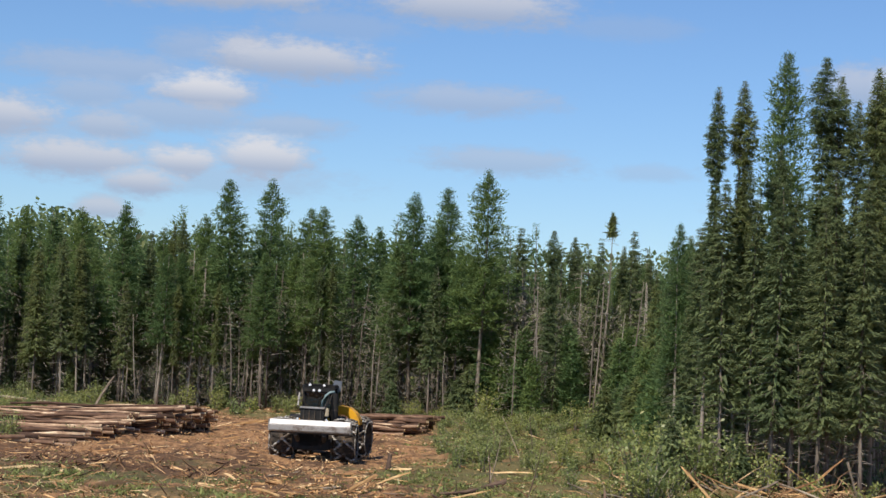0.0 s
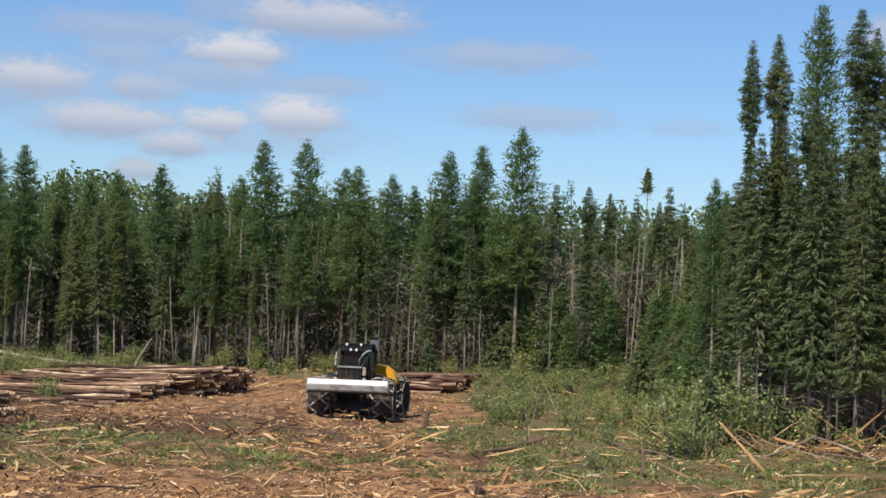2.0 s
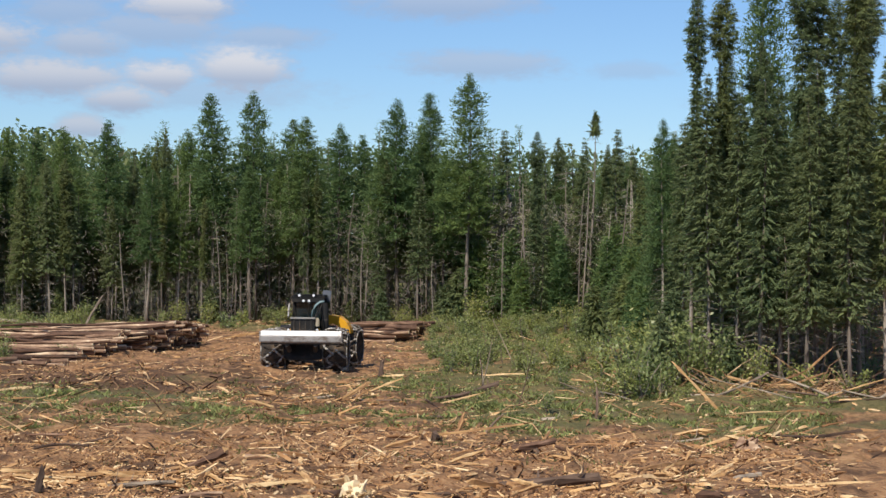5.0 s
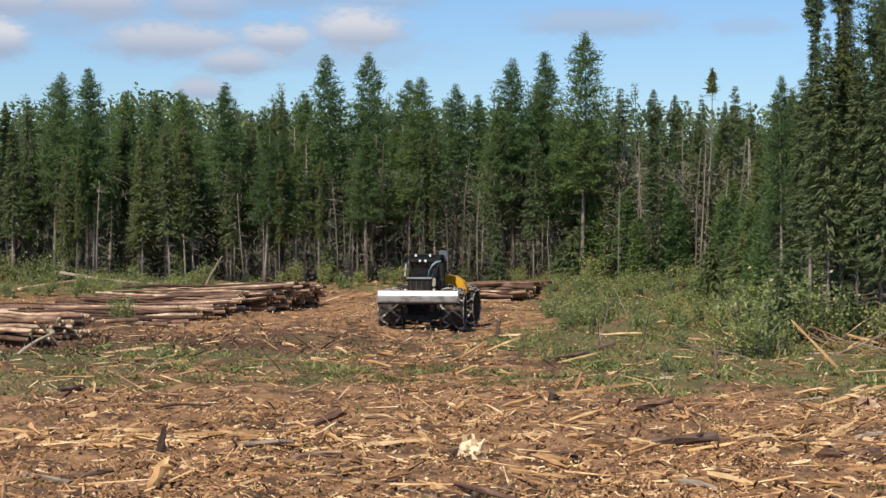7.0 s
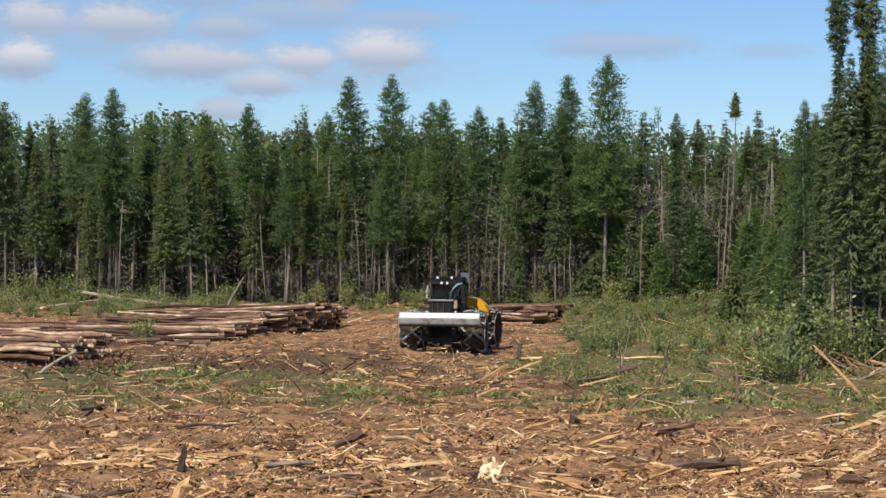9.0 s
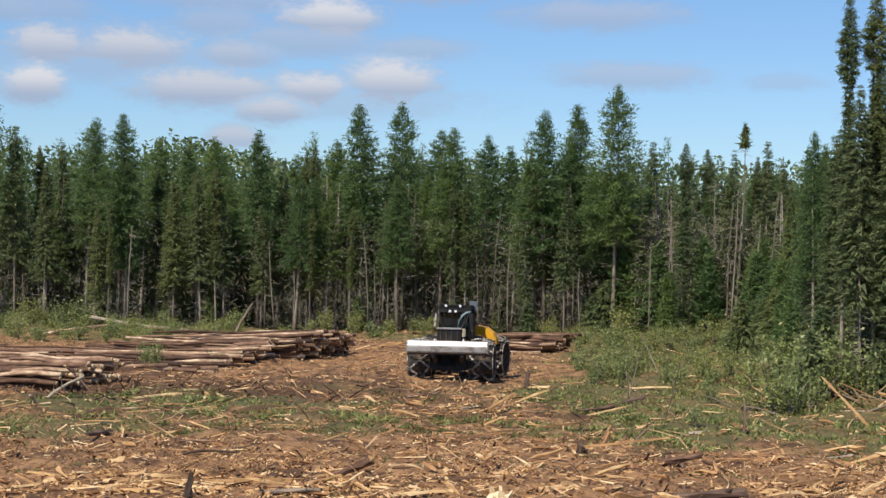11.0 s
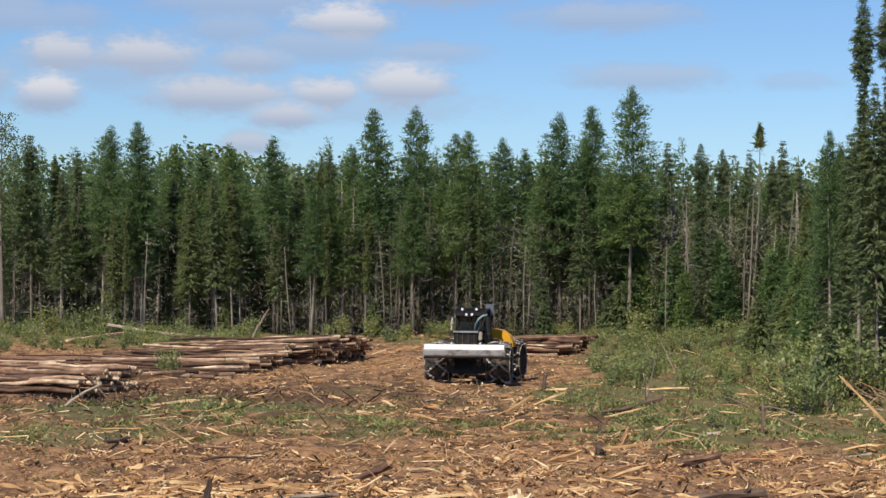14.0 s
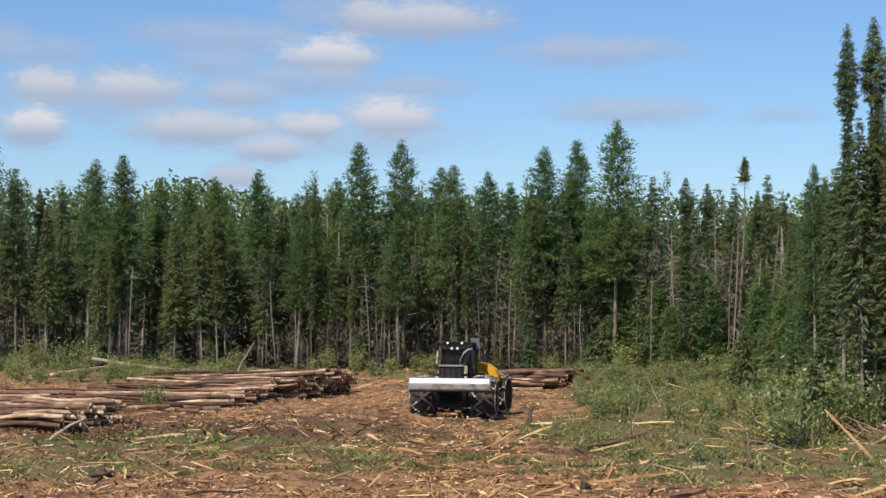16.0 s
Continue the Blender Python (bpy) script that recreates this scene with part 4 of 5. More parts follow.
for row in [(0.34, 60, 0.04, 1.48, 60.4, 0.73, 0.085, 0.06), (0.86, 61, 0.02, 1.4, 61.4, 0.36, 0.05, 0.03), (12.06, 58, 0.03, 10.57, 58.4, 1.6, 0.03, 0.055), (3.4, 50, 0.03, 3.65, 50.4, 0.56, 0.05, 0.07), (2.42, 48, 0.02, 5.14, 48.4, 0.32, 0.04, 0.055), (9.48, 48, 0.03, 11.25, 48.4, 0.51, 0.06, 0.05), (1.26, 40.5, 0.03, 2.34, 40.9, 0.09, 0.07, 0.05), (-4.58, 40, 0.29, -3.58, 40.4, 0.03, 0.08, 0.05), (-5.04, 32.8, 0.02, -4.77, 33.2, 0.52, 0.12, 0.03), (-4.07, 46.5, 0.41, -3.41, 46.9, 0.01, 0.02, 0.03), (-3.14, 46.5, 0.6, -2.38, 46.9, 0.01, 0.025, 0.02), (15.27, 67, 0.02, 18.86, 67.4, 0.36, 0.05, 0.04)]:
    debris(row, SPLIT)
for row in [(16.09, 66, 0.02, 17.67, 66.4, 1.4, 0.05, 0.04), (15.88, 63, 0.76, 14.4, 63.4, 0.02, 0.05, 0.04), (-13.93, 70, 0.03, -12.76, 70.4, 0.61, 0.05, 0.05), (3.49, 59, 0.02, 4.8, 59.4, 0.3, 0.04, 0.03), (2.15, 69, 0.16, 2.66, 69.4, 0.02, 0.04, 0.03), (8.08, 40, 0.01, 8.67, 40.4, 0.25, 0.05, 0.02), (8.05, 43, 0.02, 8.31, 43.4, 0.4, 0.03, 0.04)]:
    debris(row, SPLIT)
for row in [(-2.3, 57.5, 0.32, -1.47, 57.9, 0.04, 0.07, 0.06), (9.91, 47, 0.35, 10.95, 47.4, 0.03, 0.07, 0.05), (-5.89, 40.5, 0.04, -3.65, 40.9, 0.1, 0.085, 0.06), (-1.84, 38.2, 0.03, -0.55, 38.6, 0.11, 0.06, 0.05), (-5.37, 98, 0.04, -3.29, 98.4, 0.36, 0.09, 0.06)]:
    debris(row, CUT)
for row in [(7.51, 53, 0.02, 7.58, 53.4, 0.88, 0.05, 0.03), (4.18, 50, 0.01, 4.65, 50.4, 0.45, 0.03, 0.015), (3.36, 38.6, 0.06, 5.55, 39.0, 0.21, 0.1, 0.12), (-5.41, 36.8, 0.03, -5.4, 37.2, 0.51, 0.09, 0.05), (-6.89, 45.5, 0.02, -5.61, 45.9, 0.1, 0.03, 0.03), (14.65, 66, 0.71, 16.79, 66.4, 0.03, 0.07, 0.05), (3.37, 60, 0.04, 5.44, 60.4, 0.45, 0.06, 0.09), (3.01, 58, 0.35, 3.52, 58.4, 0.01, 0.04, 0.02), (1.95, 69, 0.05, 2.03, 69.4, 0.56, 0.09, 0.08), (-6.56, 48, 0.01, -5.29, 48.4, 0.15, 0.03, 0.02)]:
    debris(row, DARKWOOD)
for row in [(5.5, 67, 0.01, 5.41, 67.4, 1.0, 0.035, 0.02), (8.01, 48.5, 0.03, 9.73, 48.9, 0.07, 0.065, 0.055), (15.0, 75, 0.02, 13.67, 75.4, 1.24, 0.04, 0.03), (12.71, 62, 0.02, 14.53, 62.4, 0.75, 0.05, 0.03), (17.26, 64, 1.52, 17.83, 64.4, 0.02, 0.05, 0.03), (17.96, 69, 0.02, 19.38, 69.4, 5.4, 0.05, 0.03), (7.84, 64, 0.52, 9.06, 64.4, 0.01, 0.025, 0.02), (-13.79, 111, 0.03, -12.85, 111.4, 1.83, 0.09, 0.05), (-22.19, 111, 0.86, -15.82, 111.4, 0.04, 0.09, 0.06), (8.59, 60, 0.27, 9.65, 60.4, 0.01, 0.02, 0.02), (-13.85, 60, 0.38, -13.67, 60.4, 0.03, 0.05, 0.05), (-13.77, 62, 0.03, -12.67, 62.4, 0.76, 0.05, 0.05)]:
    debris(row, GREYWOOD)
for row in [(4.37, 45.5, 0.05, 5.47, 45.9, 0.2, 0.085, 0.08), (7.2, 37, 0.12, 8.89, 37.4, 0.07, 0.13, 0.12), (-2.15, 41.5, 0.46, -3.04, 41.9, 0.04, 0.11, 0.07), (-1.89, 44.6, 0.05, -0.84, 45.0, 0.02, 0.045, 0.03), (0.4, 38, 0.12, -0.49, 38.4, 0.04, 0.07, 0.06), (-19.39, 109, 0.42, -14.57, 109.4, 0.03, 0.08, 0.05), (-24.01, 104, 0.04, -20.03, 104.4, 0.74, 0.1, 0.06), (-14.07, 66, 0.94, -13.2, 66.4, 0.02, 0.05, 0.04), (5.32, 44.5, 0.31, 5.98, 44.9, 0.02, 0.04, 0.03)]:
    debris(row, LOGBARK)
for _ in range(70):
    y = 31 + 60 * rng.random() ** 1.4
    x = rng.uniform(-0.24, 0.24) * y
    if x > edge_x(y) - 1 or (abs(x + 0.5) < 3 and 70 < y < 80) or (x < -6 and y > 66):
        continue
    a, L = rng.normal(0, 0.6), rng.uniform(0.5, 2.2)
    r = rng.uniform(0.02, 0.07)
    mat = (SPLIT, SPLIT, CUT, DARKWOOD, LOGBARK, GREYWOOD)[int(rng.integers(6))]
    debris((x, y, r * 0.6, x + math.cos(a) * L, y + math.sin(a) * L, r * 0.6 + abs(rng.normal(0, 0.08)), r, r * 0.7), mat)


def stump(x, y, r, h, mat, label):
    """A torn stump: a flared foot with ragged slabs standing and leaning out of it."""
    v, f = tube([(0, 0, -0.1), (0, 0, 0.03), (0.01, 0, h * 0.4), (0.03, 0, h * 0.62)], [r * 1.35, r * 1.2, r * 0.95, r * 0.6], 9, True)
    v = [(a + 0.045 * rng.normal(), b + 0.045 * rng.normal(), c + 0.06 * rng.normal()) for a, b, c in v]
    top = part("stump", raw("stump", v, f, mat), None)
    top.location = (x, y, float(height(x, y)))
    for k in range(18):
        a = rng.random() * 360
        v, f = torn(h * rng.uniform(0.25, 0.85), r * rng.uniform(0.10, 0.30), r * 0.16, 6)
        ob = part("splinter", raw("splinter", v, f, mat), None, top, "torn pale splinter")
        ob.matrix_local = pose(0, 0, 0, 0, 0, a) @ pose(r * rng.uniform(0.1, 0.7), 0, h * 0.12, 0, -rng.uniform(0, 75), 0)
    return tagged(top, label, "stump", "stumps")


stump(0.6, 37.6, 0.25, 0.46, PALE, "pale splintered stump torn open, standing in dark soil")
stump(10.4, 46.6, 0.26, 0.38, LOGBARK, "broken brown stump among branches")
stump(1.3, 43.0, 0.13, 0.16, CUT, "low pale stump among shredded bark")
stump(-6.9, 40.2, 0.16, 0.18, SPLIT, "low split stump lying in pale chips")
stump(-8.1, 39.5, 0.14, 0.15, CUT, "low pale stump among shredded bark")
stump(2.7, 47.0, 0.14, 0.14, DARKWOOD, "small dark stump with upturned soil")
stump(5.0, 46.5, 0.15, 0.2, DARKWOOD, "small dark stump with upturned soil")

# longer split pieces thrown together across the front of the clearing
CHUNKS = []
for k in range(14):
    v, f = torn(0.35 + 1.1 * rng.random() ** 2.2, rng.uniform(0.035, 0.085), rng.uniform(0.03, 0.07), 7)
    CHUNKS.append(raw("wood_chunk", v, f, CUT if k % 2 else SPLIT))
for x0, x1, y0, y1, count in ((-9, -2.5, 38.8, 41, 20), (2.0, 9.0, 37, 39.5, 13), (-7, 6, 33, 36.5, 8), (-0.5, 1.8, 58, 66, 9), (8, 13, 45, 50, 9), (-9, 4, 43, 50, 7)):
    for _ in range(count):
        x, y = rng.uniform(x0, x1), rng.uniform(y0, y1)
        ob = part("wood_chunk", CHUNKS[int(rng.integers(14))], None)
        ob.matrix_world = Matrix.Translation((x, y, float(height(x, y)) + 0.05)) @ pose(0, 0, 0, rng.normal(0, 40), rng.normal(0, 7), rng.random() * 360)
        tagged(ob, "split piece of pale orange wood on the ground", "wood piece", "loose wood on the clearing")

# crossed poles thrown against the nearer woods, and thin bare saplings in the low growth
for _ in range(22):
    x, y, a = rng.uniform(12.6, 19), rng.uniform(60, 66.5), rng.uniform(-1, 1)
    L, r = rng.uniform(1.2, 3.4), rng.uniform(0.02, 0.05)
    debris((x, y, r, x + L * math.cos(a) * (1 if rng.random() < 0.5 else -1), y + 0.6 * L * math.sin(a), r + L * abs(rng.normal(0, 0.3)), r, r * 0.6), (GREYWOOD, SPLIT, DARKWOOD)[int(rng.integers(3))])
for _ in range(13):
    y = rng.uniform(57, 84)
    x = rng.uniform(4.5, 12.5) * y / 70
    h = rng.uniform(0.6, 1.9)
    debris((x, y, 0, x + h * rng.normal(0, 0.25), y, h, 0.022, 0.01), (GREYWOOD, GREYWOOD, DARKWOOD)[int(rng.integers(3))])


# ---- the skidder ----
def block(size, at=(0, 0, 0), bevel=0.03, taper=1.0, turn=(0, 0, 0)):
    bm = bmesh.new()
    bmesh.ops.create_cube(bm, size=1)
    for q in bm.verts:
        k = taper if q.co.z > 0 else 1
        q.co = Vector((q.co.x * size[0] * k, q.co.y * size[1] * k, q.co.z * size[2]))
    if bevel:
        bmesh.ops.bevel(bm, geom=list(bm.edges), offset=bevel, segments=2, affect="EDGES")
    bm.transform(pose(*at, *turn))
    return bm


def bar(points, r, sides=8):
    v, f = tube(points, [r] * len(points), sides)
    bm = bmesh.new()
    q = [bm.verts.new(p) for p in v]
    for k in f:
        bm.faces.new([q[i] for i in k])
    return bm


def lathe(profile, seg=28):
    """Turns (x, radius) pairs about the x axis."""
    bm = bmesh.new()
    rings = [[bm.verts.new((x, r * math.cos(2 * math.pi * k / seg), r * math.sin(2 * math.pi * k / seg))) for k in range(seg)] for x, r in profile]
    for a, c in zip(rings, rings[1:]):
        for k in range(seg):
            bm.faces.new((a[k], a[(k + 1) % seg], c[(k + 1) % seg], c[k]))
    bm.faces.new(rings[0][::-1])
    bm.faces.new(rings[-1])
    bmesh.ops.recalc_face_normals(bm, faces=bm.faces)
    return bm


def sweep(points, wide, deep):
    """A box-section beam along points in the y-z plane."""
    bm = bmesh.new()
    rings = []
    for i, p in enumerate(points):
        p = Vector(p)
        d = (Vector(points[min(i + 1, len(points) - 1)]) - Vector(points[max(i - 1, 0)])).normalized()
        u = Vector((0, -d.z, d.y)) * deep / 2
        w = Vector((wide / 2, 0, 0))
        rings.append([bm.verts.new(q) for q in (p - w - u, p + w - u, p + w + u, p - w + u)])
    for a, c in zip(rings, rings[1:]):
        for k in range(4):
            bm.faces.new((a[k], a[(k + 1) % 4], c[(k + 1) % 4], c[k]))
    bm.faces.new(rings[0][::-1])
    bm.faces.new(rings[-1])
    bmesh.ops.recalc_face_normals(bm, faces=bm.faces)
    bmesh.ops.bevel(bm, geom=list(bm.edges), offset=0.025, segments=1, affect="EDGES")
    return bm


def wheel(at, parent, turn=0.0):
    """A lugged forestry tyre with rim, hub and a net of chain round the tread."""
    R, w = 0.82, 0.34
    tyre = part("tyre", lathe([(-w * 0.8, 0.42), (-w * 0.95, 0.5), (-w, 0.66), (-w * 0.88, 0.74), (-w * 0.5, 0.775), (0, 0.785), (w * 0.5, 0.775), (w * 0.88, 0.74), (w, 0.66), (w * 0.95, 0.5), (w * 0.8, 0.42)]), RUBBER, parent, "muddy black lugged tyre", True)
    tyre.matrix_local = pose(*at, 0, 0, turn) @ Matrix.Diagonal((1.28, 1, 1, 1))
    for k in range(18):
        for s in (-1, 1):
            a = (k + 0.5 * (s > 0)) / 18 * 360
            lug = part("lug", LUG, RUBBER, tyre)
            lug.matrix_local = pose(0, 0, 0, a) @ pose(s * 0.16, 0, 0.79, 0, 0, s * 28)
    for s in (-1, 1):
        part("rim", lathe([(s * 0.10, 0.43), (s * 0.30, 0.43), (s * 0.31, 0.38), (s * 0.20, 0.34), (s * 0.18, 0.16), (s * 0.27, 0.14), (s * 0.28, 0.05)], 20), MUDDY, tyre, "mud-caked dark steel rim", True)
    ps = []
    K = 9
    for row, (xa, xb) in enumerate(((-0.36, -0.02), (0.02, 0.36))):
        for k in range(K):
            for j in (0, 1):
                a0, a1 = 2 * math.pi * (k + 0.5 * j) / K, 2 * math.pi * (k + 0.5 * j + 0.5) / K
                x0, x1 = (xa, xb) if (j == 0) == (row == 0) else (xb, xa)
                r0, r1 = (0.78 if abs(x0) > 0.3 else 0.86), (0.78 if abs(x1) > 0.3 else 0.86)
                if rng.random() < 0.14:
                    continue
                a0, a1 = a0 + 0.16 * math.sin(7 * k + row), a1 + 0.16 * math.sin(5 * k + 2 * row)
                p, q = Vector((x0, r0 * math.cos(a0), r0 * math.sin(a0))), Vector((x1, r1 * math.cos(a1), r1 * math.sin(a1)))
                m = (p + q) / 2
                m *= Vector((1, 0.86 / max(0.1, math.hypot(m.y, m.z)), 0.86 / max(0.1, math.hypot(m.y, m.z))))
                for a, c in ((p, m), (m, q)):
                    for u0, u1 in ((0.0, 0.48), (0.52, 1.0)):
                        e0, e1 = a.lerp(c, u0), a.lerp(c, u1)
                        ps.append(tube([e0, e0.lerp(e1, 0.5), e1], [0.028, 0.048, 0.028], 6, True))
    for x, r in ((-0.36, 0.64), (0.36, 0.64)):
        ps.append(tube([(x, r * math.cos(t * 0.2618), r * math.sin(t * 0.2618)) for t in range(25)], [0.022] * 25, 5, False))
        for k in range(K):
            a = 2 * math.pi * k / K
            ps.append(tube([(x, 0.64 * math.cos(a), 0.64 * math.sin(a)), (x, 0.79 * math.cos(a), 0.79 * math.sin(a))], [0.02, 0.02], 5, False))
    v, f = join(ps)
    part("tyre_chain", raw("tyre_chain", v, f, CHAIN, True), None, tyre, "shiny steel tyre chain")
    return tyre


lug_bm = block((0.26, 0.07, 0.07), (0, 0, 0), 0.012)
LUG = bpy.data.meshes.new("lug")
lug_bm.to_mesh(LUG)
lug_bm.free()

SX, SY = -0.80, 74.9
skidder = new("log_skidder")
skidder.matrix_world = pose(SX, SY, float(height(SX, SY)) + 0.03, 0, 0, -6)
tagged(skidder, "yellow and black log skidder with front blade and chained tyres", "forestry machine")
# front half
part("front_frame", block((1.46, 2.3, 0.72), (0, 0.1, 0.86), 0.06), BLACK, skidder)
part("axle", bar([(-1.0, 0, 0.82), (1.0, 0, 0.82)], 0.17, 12), MUDDY, skidder)
for s in (-1, 1):
    wheel((s * 1.2, 0, 0.82), skidder)
hood = part("hood", block((0.98, 1.5, 0.85), (0, -0.25, 1.66), 0.07, 0.95), BLACK, skidder, "black engine hood")
part("hood_flank", block((0.04, 1.2, 0.34), (0.50, -0.2, 1.52), 0.01), YELLOW, hood, "yellow side panel")
part("hood_flank", block((0.04, 1.2, 0.34), (-0.50, -0.2, 1.52), 0.01), YELLOW, hood, "yellow side panel")
grille = part("grille", block((0.92, 0.06, 0.74), (0, -1.03, 1.70), 0.015), BLACK, skidder, "black barred radiator grille")
for k in range(4):
    part("slat", block((0.04, 0.05, 0.68), (-0.33 + 0.22 * k, -1.08, 1.70), 0.008), MUDDY, grille)
part("grille_beam", block((0.98, 0.12, 0.08), (0, -1.06, 2.11), 0.02), STEEL, grille, "scuffed grey top beam")
for s in (-1, 1):
    part("headlight", block((0.10, 0.08, 0.10), (s * 0.56, -0.98, 1.66), 0.03), LAMP, hood, "round pale headlight")
# blade: an upright lower face, and an upper one leaning back, sunlight painted into its colour
blade_pts = [(0, -1.56, 1.20), (0, -1.63, 1.24), (0, -1.64, 1.42), (0, -1.44, 1.64)]
blade = part("blade", sweep(blade_pts, 3.1, 0.08), STEEL, skidder, "scoured grey steel dozer blade")
part("blade_face", block((3.1, 0.03, 0.25), (0, -1.585, 1.545), 0.008, turn=(-42, 0, 0)), SUNLIT_STEEL, blade, "upper blade face painted sunlit bright")
part("cutting_edge", block((3.1, 0.06, 0.10), (0, -1.52, 1.17), 0.012), MUDDY, blade)
for x in (-1.0, -0.35, 0.4, 1.05):
    part("rib", block((0.05, 0.10, 0.30), (x, -1.5, 1.36), 0.01), MUDDY, blade)
for s in (-1, 1):
    part("end_plate", block((0.05, 0.26, 0.42), (s * 1.56, -1.53, 1.40), 0.012), STEEL, blade)
    part("lift_arm", bar([(s * 0.42, -0.2, 0.8), (s * 0.5, -1.0, 0.85), (s * 0.55, -1.5, 1.12)], 0.09), MUDDY, skidder)
    part("lift_cylinder", bar([(s * 0.36, -0.75, 1.35), (s * 0.5, -1.45, 1.2)], 0.05), CHAIN, skidder)
    part("fender", block((0.5, 0.7, 0.05), (s * 0.85, 0.7, 1.68), 0.015, turn=(8, 0, 0)), BLACK, skidder)
part("belly_guard", block((1.0, 0.10, 0.5), (0, -1.0, 0.88), 0.03), BLACK, skidder)
# cab
cab = part("cab", block((1.20, 1.25, 0.70), (0.04, 1.15, 1.55), 0.04), BLACK, skidder, "black operator cab with guards")
for x in (-0.54, 0.62):
    for y in (0.56, 1.74):
        part("cab_post", block((0.10, 0.10, 1.05), (x, y, 2.34), 0.02), BLACK, cab)
part("roof", block((1.30, 1.5, 0.10), (0.04, 1.12, 2.90), 0.035), BLACK, cab)
part("roof_visor", block((1.26, 0.12, 0.22), (0.04, 0.42, 2.78), 0.03), BLACK, cab)
part("light_bar", block((1.10, 0.10, 0.05), (0.04, 0.40, 2.96), 0.015), BLACK, cab)
for x, z in ((-0.30, 2.95), (0.26, 2.95), (-0.14, 2.74), (0.08, 2.74)):
    lamp = part("work_light", bar([(x, 0.42, z), (x, 0.33, z)], 0.07, 12), BLACK, cab, "black work light with a white lens")
    part("lens", bar([(x, 0.33, z), (x, 0.315, z)], 0.052, 12), LAMP, lamp, "small white lens")
part("windshield", block((1.02, 0.02, 0.86), (0.04, 0.56, 2.26), 0), GLASS, cab, "dark tinted windshield")
for k in range(3):
    part("screen_bar", bar([(-0.46 + 0.5 * k, 0.53, 1.85), (-0.46 + 0.5 * k, 0.53, 2.70)], 0.014, 6), BLACK, cab)
for s in (-1, 1):
    part("side_window", block((0.02, 1.05, 0.9), (0.04 + s * 0.57, 1.15, 2.32), 0), GLASS, cab, "dark side window behind mesh")
    for k in range(6):
        part("guard_bar", block((0.03, 0.03, 0.96), (0.04 + s * 0.61, 0.72 + 0.17 * k, 2.34), 0.006), BLACK, cab)
    for k in range(4):
        part("guard_bar", block((0.02, 1.0, 0.02), (0.04 + s * 0.61, 1.15, 1.98 + 0.22 * k), 0.004), BLACK, cab)
part("brush_guard", bar([(-0.62, -0.55, 2.15), (-0.66, -0.1, 2.42), (-0.70, 0.45, 2.62)], 0.035), CHAIN, cab, "bright scraped steel brush guard")
part("brush_guard", bar([(0.46, -0.9, 2.12), (0.56, -0.2, 2.34), (0.62, 0.35, 2.75)], 0.028), BLACK, cab, "bent steel brush guard")
part("mirror", block((0.16, 0.05, 0.22), (-0.74, 0.5, 2.58), 0.02), BLACK, cab)
part("rear_wall", block((1.24, 0.05, 0.95), (0.04, 1.76, 2.34), 0.01), BLACK, cab)
part("seat", block((0.5, 0.5, 0.8), (0, 1.3, 2.0), 0.08), BLACK, cab)
part("steering_wheel", bar([(0.17 * math.cos(k * 0.524), 0.85, 2.05 + 0.17 * math.sin(k * 0.524)) for k in range(13)], 0.018, 6), BLACK, cab)
part("roof_plate", block((0.34, 0.06, 0.44), (0.64, 1.62, 2.90), 0.025, turn=(0, 6, 14)), GREYPLATE, cab, "blue-grey raised plate beside the roof")
stack = part("exhaust_pipe", bar([(0.74, 0.20, 1.55), (0.74, 0.20, 2.30), (0.72, 0.22, 2.66)], 0.13, 14), BLACK, skidder, "black exhaust and air-cleaner stack")
part("pipe_clamp", bar([(0.74, 0.20, 1.98), (0.74, 0.20, 2.03)], 0.142, 14), MUDDY, stack)
part("intake_pipe", bar([(0.22, 0.16, 2.10), (0.26, 0.14, 2.36), (0.36, 0.13, 2.56), (0.52, 0.14, 2.69), (0.70, 0.18, 2.72)], 0.045, 10), TEAL, skidder, "curved grey-green intake pipe", True)
part("hose", bar([(0.40, -0.6, 2.1), (0.50, -0.1, 2.42), (0.46, 0.45, 2.62)], 0.022), BLACK, skidder)
part("hood_mount", block((0.14, 0.10, 0.34), (0.56, -0.98, 1.95), 0.03), TANDIRT, hood, "dusty tan corner bracket")
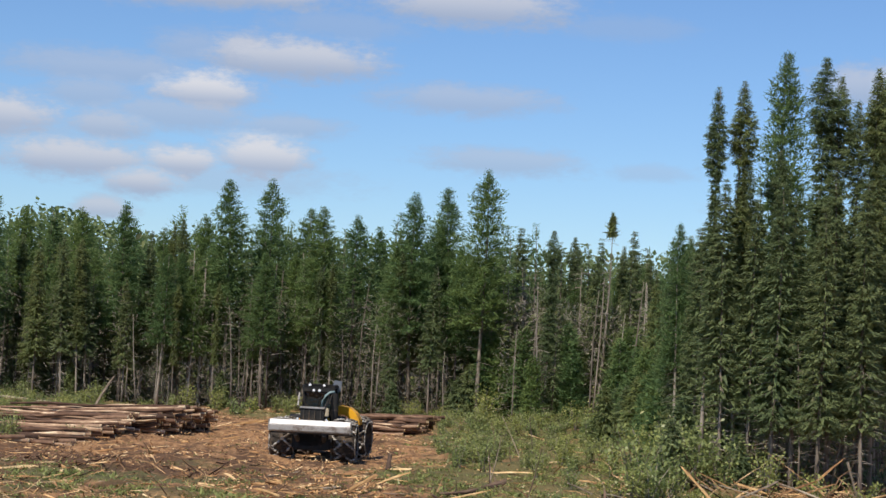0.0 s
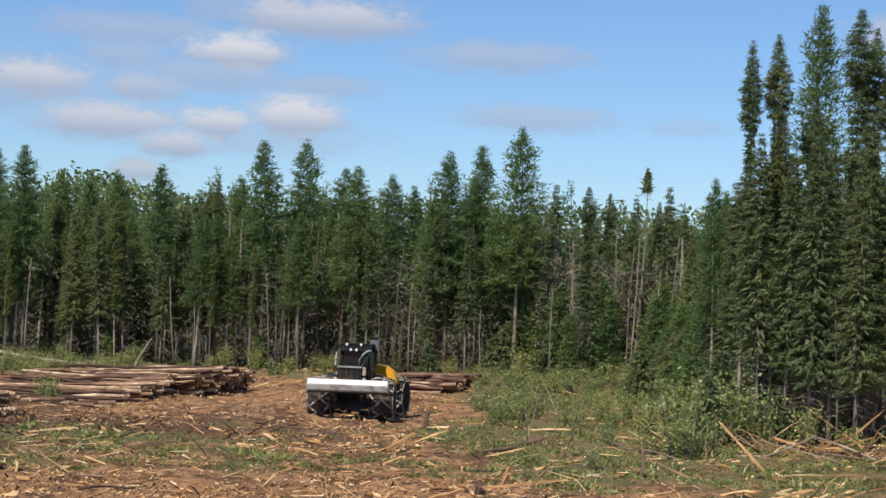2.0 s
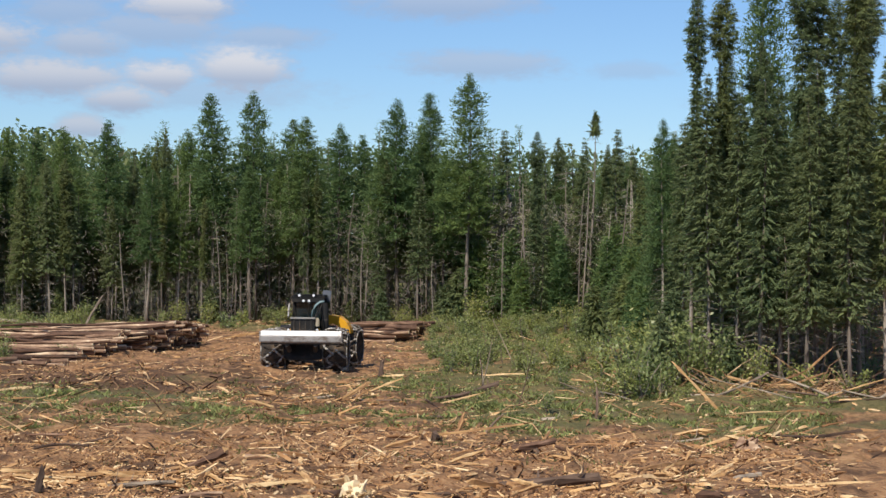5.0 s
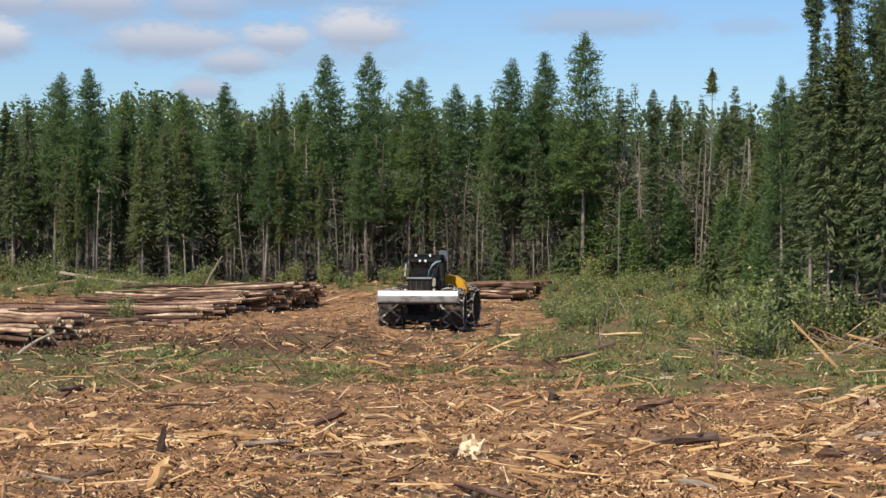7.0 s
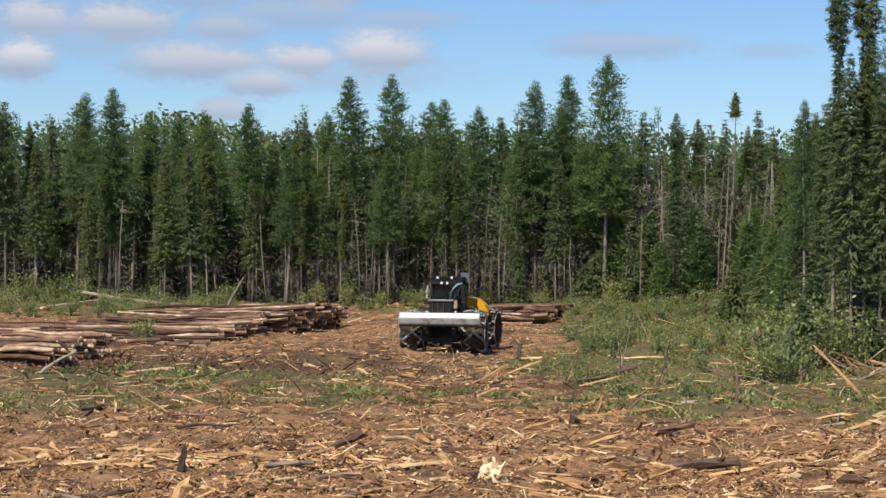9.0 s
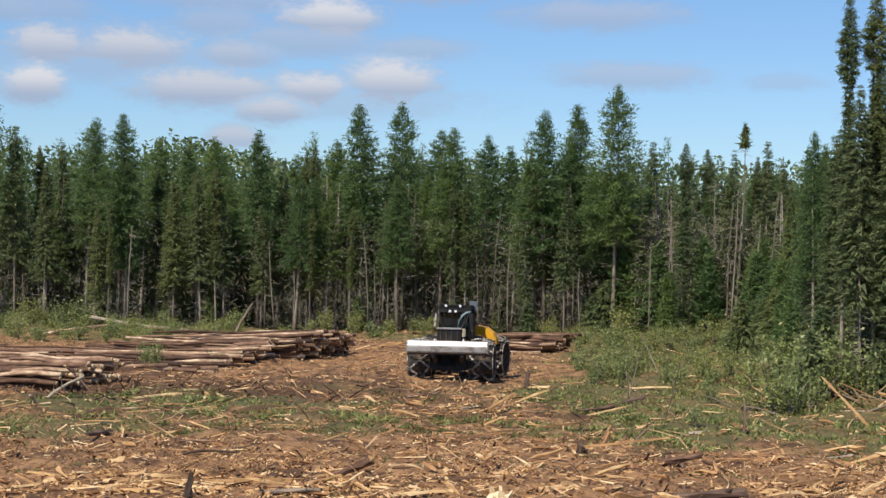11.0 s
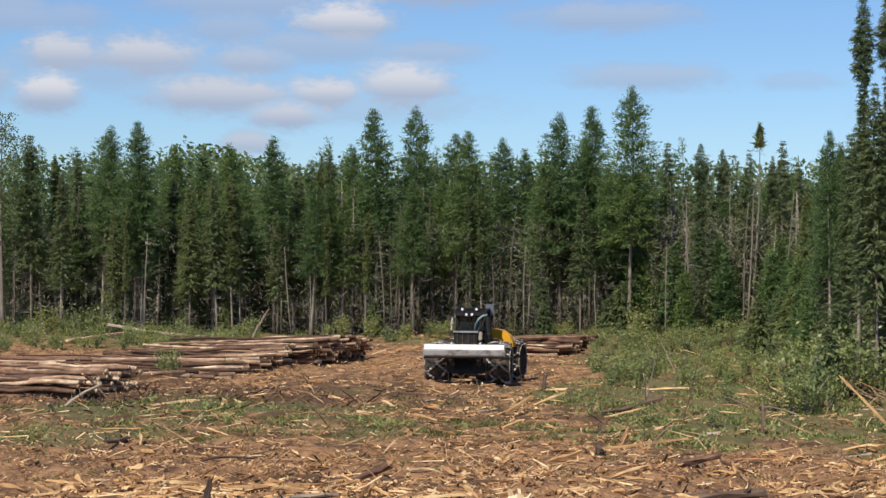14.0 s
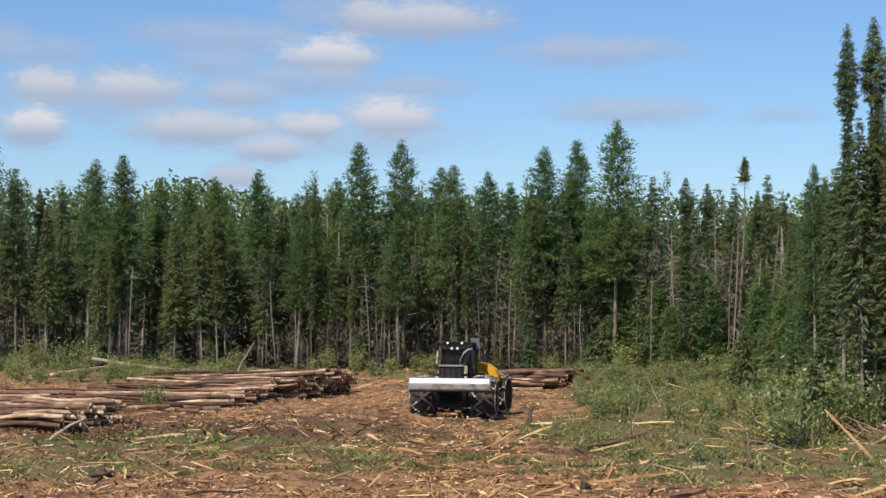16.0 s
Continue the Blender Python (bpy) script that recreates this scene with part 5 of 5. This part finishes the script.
part("step", block((0.25, 0.45, 0.05), (0.85, 1.05, 1.0), 0.01), MUDDY, skidder)
part("tank", block((0.4, 0.8, 0.5), (0.78, 1.15, 1.35), 0.05), BLACK, skidder)
part("grab_rail", bar([(0.72, 0.6, 1.6), (0.78, 0.6, 2.5), (0.72, 0.62, 2.62)], 0.018, 6), YELLOW, skidder, "thin yellow grab rail")
for x in (-0.25, 0.1, 0.3):
    part("hydraulic_hose", bar([(x, -0.95, 1.25), (x + 0.05, -1.2, 1.05), (x + 0.02, -1.42, 1.22)], 0.02, 6), BLACK, skidder)
part("guard_plate", block((0.22, 0.06, 0.24), (0.66, -0.98, 1.05), 0.02), TANDIRT, skidder, "mud-caked tan guard plate")
# rear half, turned at the centre joint
rear = part("rear_frame", block((0.95, 2.5, 0.6), (0, 1.3, 0.95), 0.05), MUDDY, skidder)
rear.matrix_local = pose(0, 1.95, 0, 0, 0, -9)
for s in (-1, 1):
    t = wheel((s * 1.16, 1.55, 0.82), skidder)
    t.matrix_local = pose(0, 1.95, 0, 0, 0, -9) @ pose(s * 1.18, 1.55, 0.82) @ Matrix.Diagonal((1.2, 1, 1, 1))
arch = sweep([(0, 0.0, 1.2), (0, 0.02, 1.62), (0, 0.16, 1.84), (0, 0.42, 1.94), (0, 0.74, 1.89), (0, 0.96, 1.72), (0, 1.06, 1.52), (0, 1.08, 1.36)], 0.48, 0.36)
arch.transform(pose(0.22, 0.75, 0, 0, 0, -90))
part("arch", arch, YELLOW, rear, "yellow curved grapple arch")
for s in (-1, 1):
    part("arch_side", sweep([(s * 0.5, 0.7, 1.1), (s * 0.48, 0.9, 1.4), (s * 0.44, 1.25, 1.6), (s * 0.42, 1.7, 1.5)], 0.12, 0.25), YELLOW, rear, "yellow side plate of the arch")
    part("tong", sweep([(s * 0.3, 2.1, 1.3), (s * 0.5, 2.3, 0.9), (s * 0.4, 2.35, 0.45)], 0.14, 0.2), MUDDY, rear)
part("deck", block((1.5, 1.4, 0.10), (0, 1.3, 1.32), 0.02), MUDDY, rear)
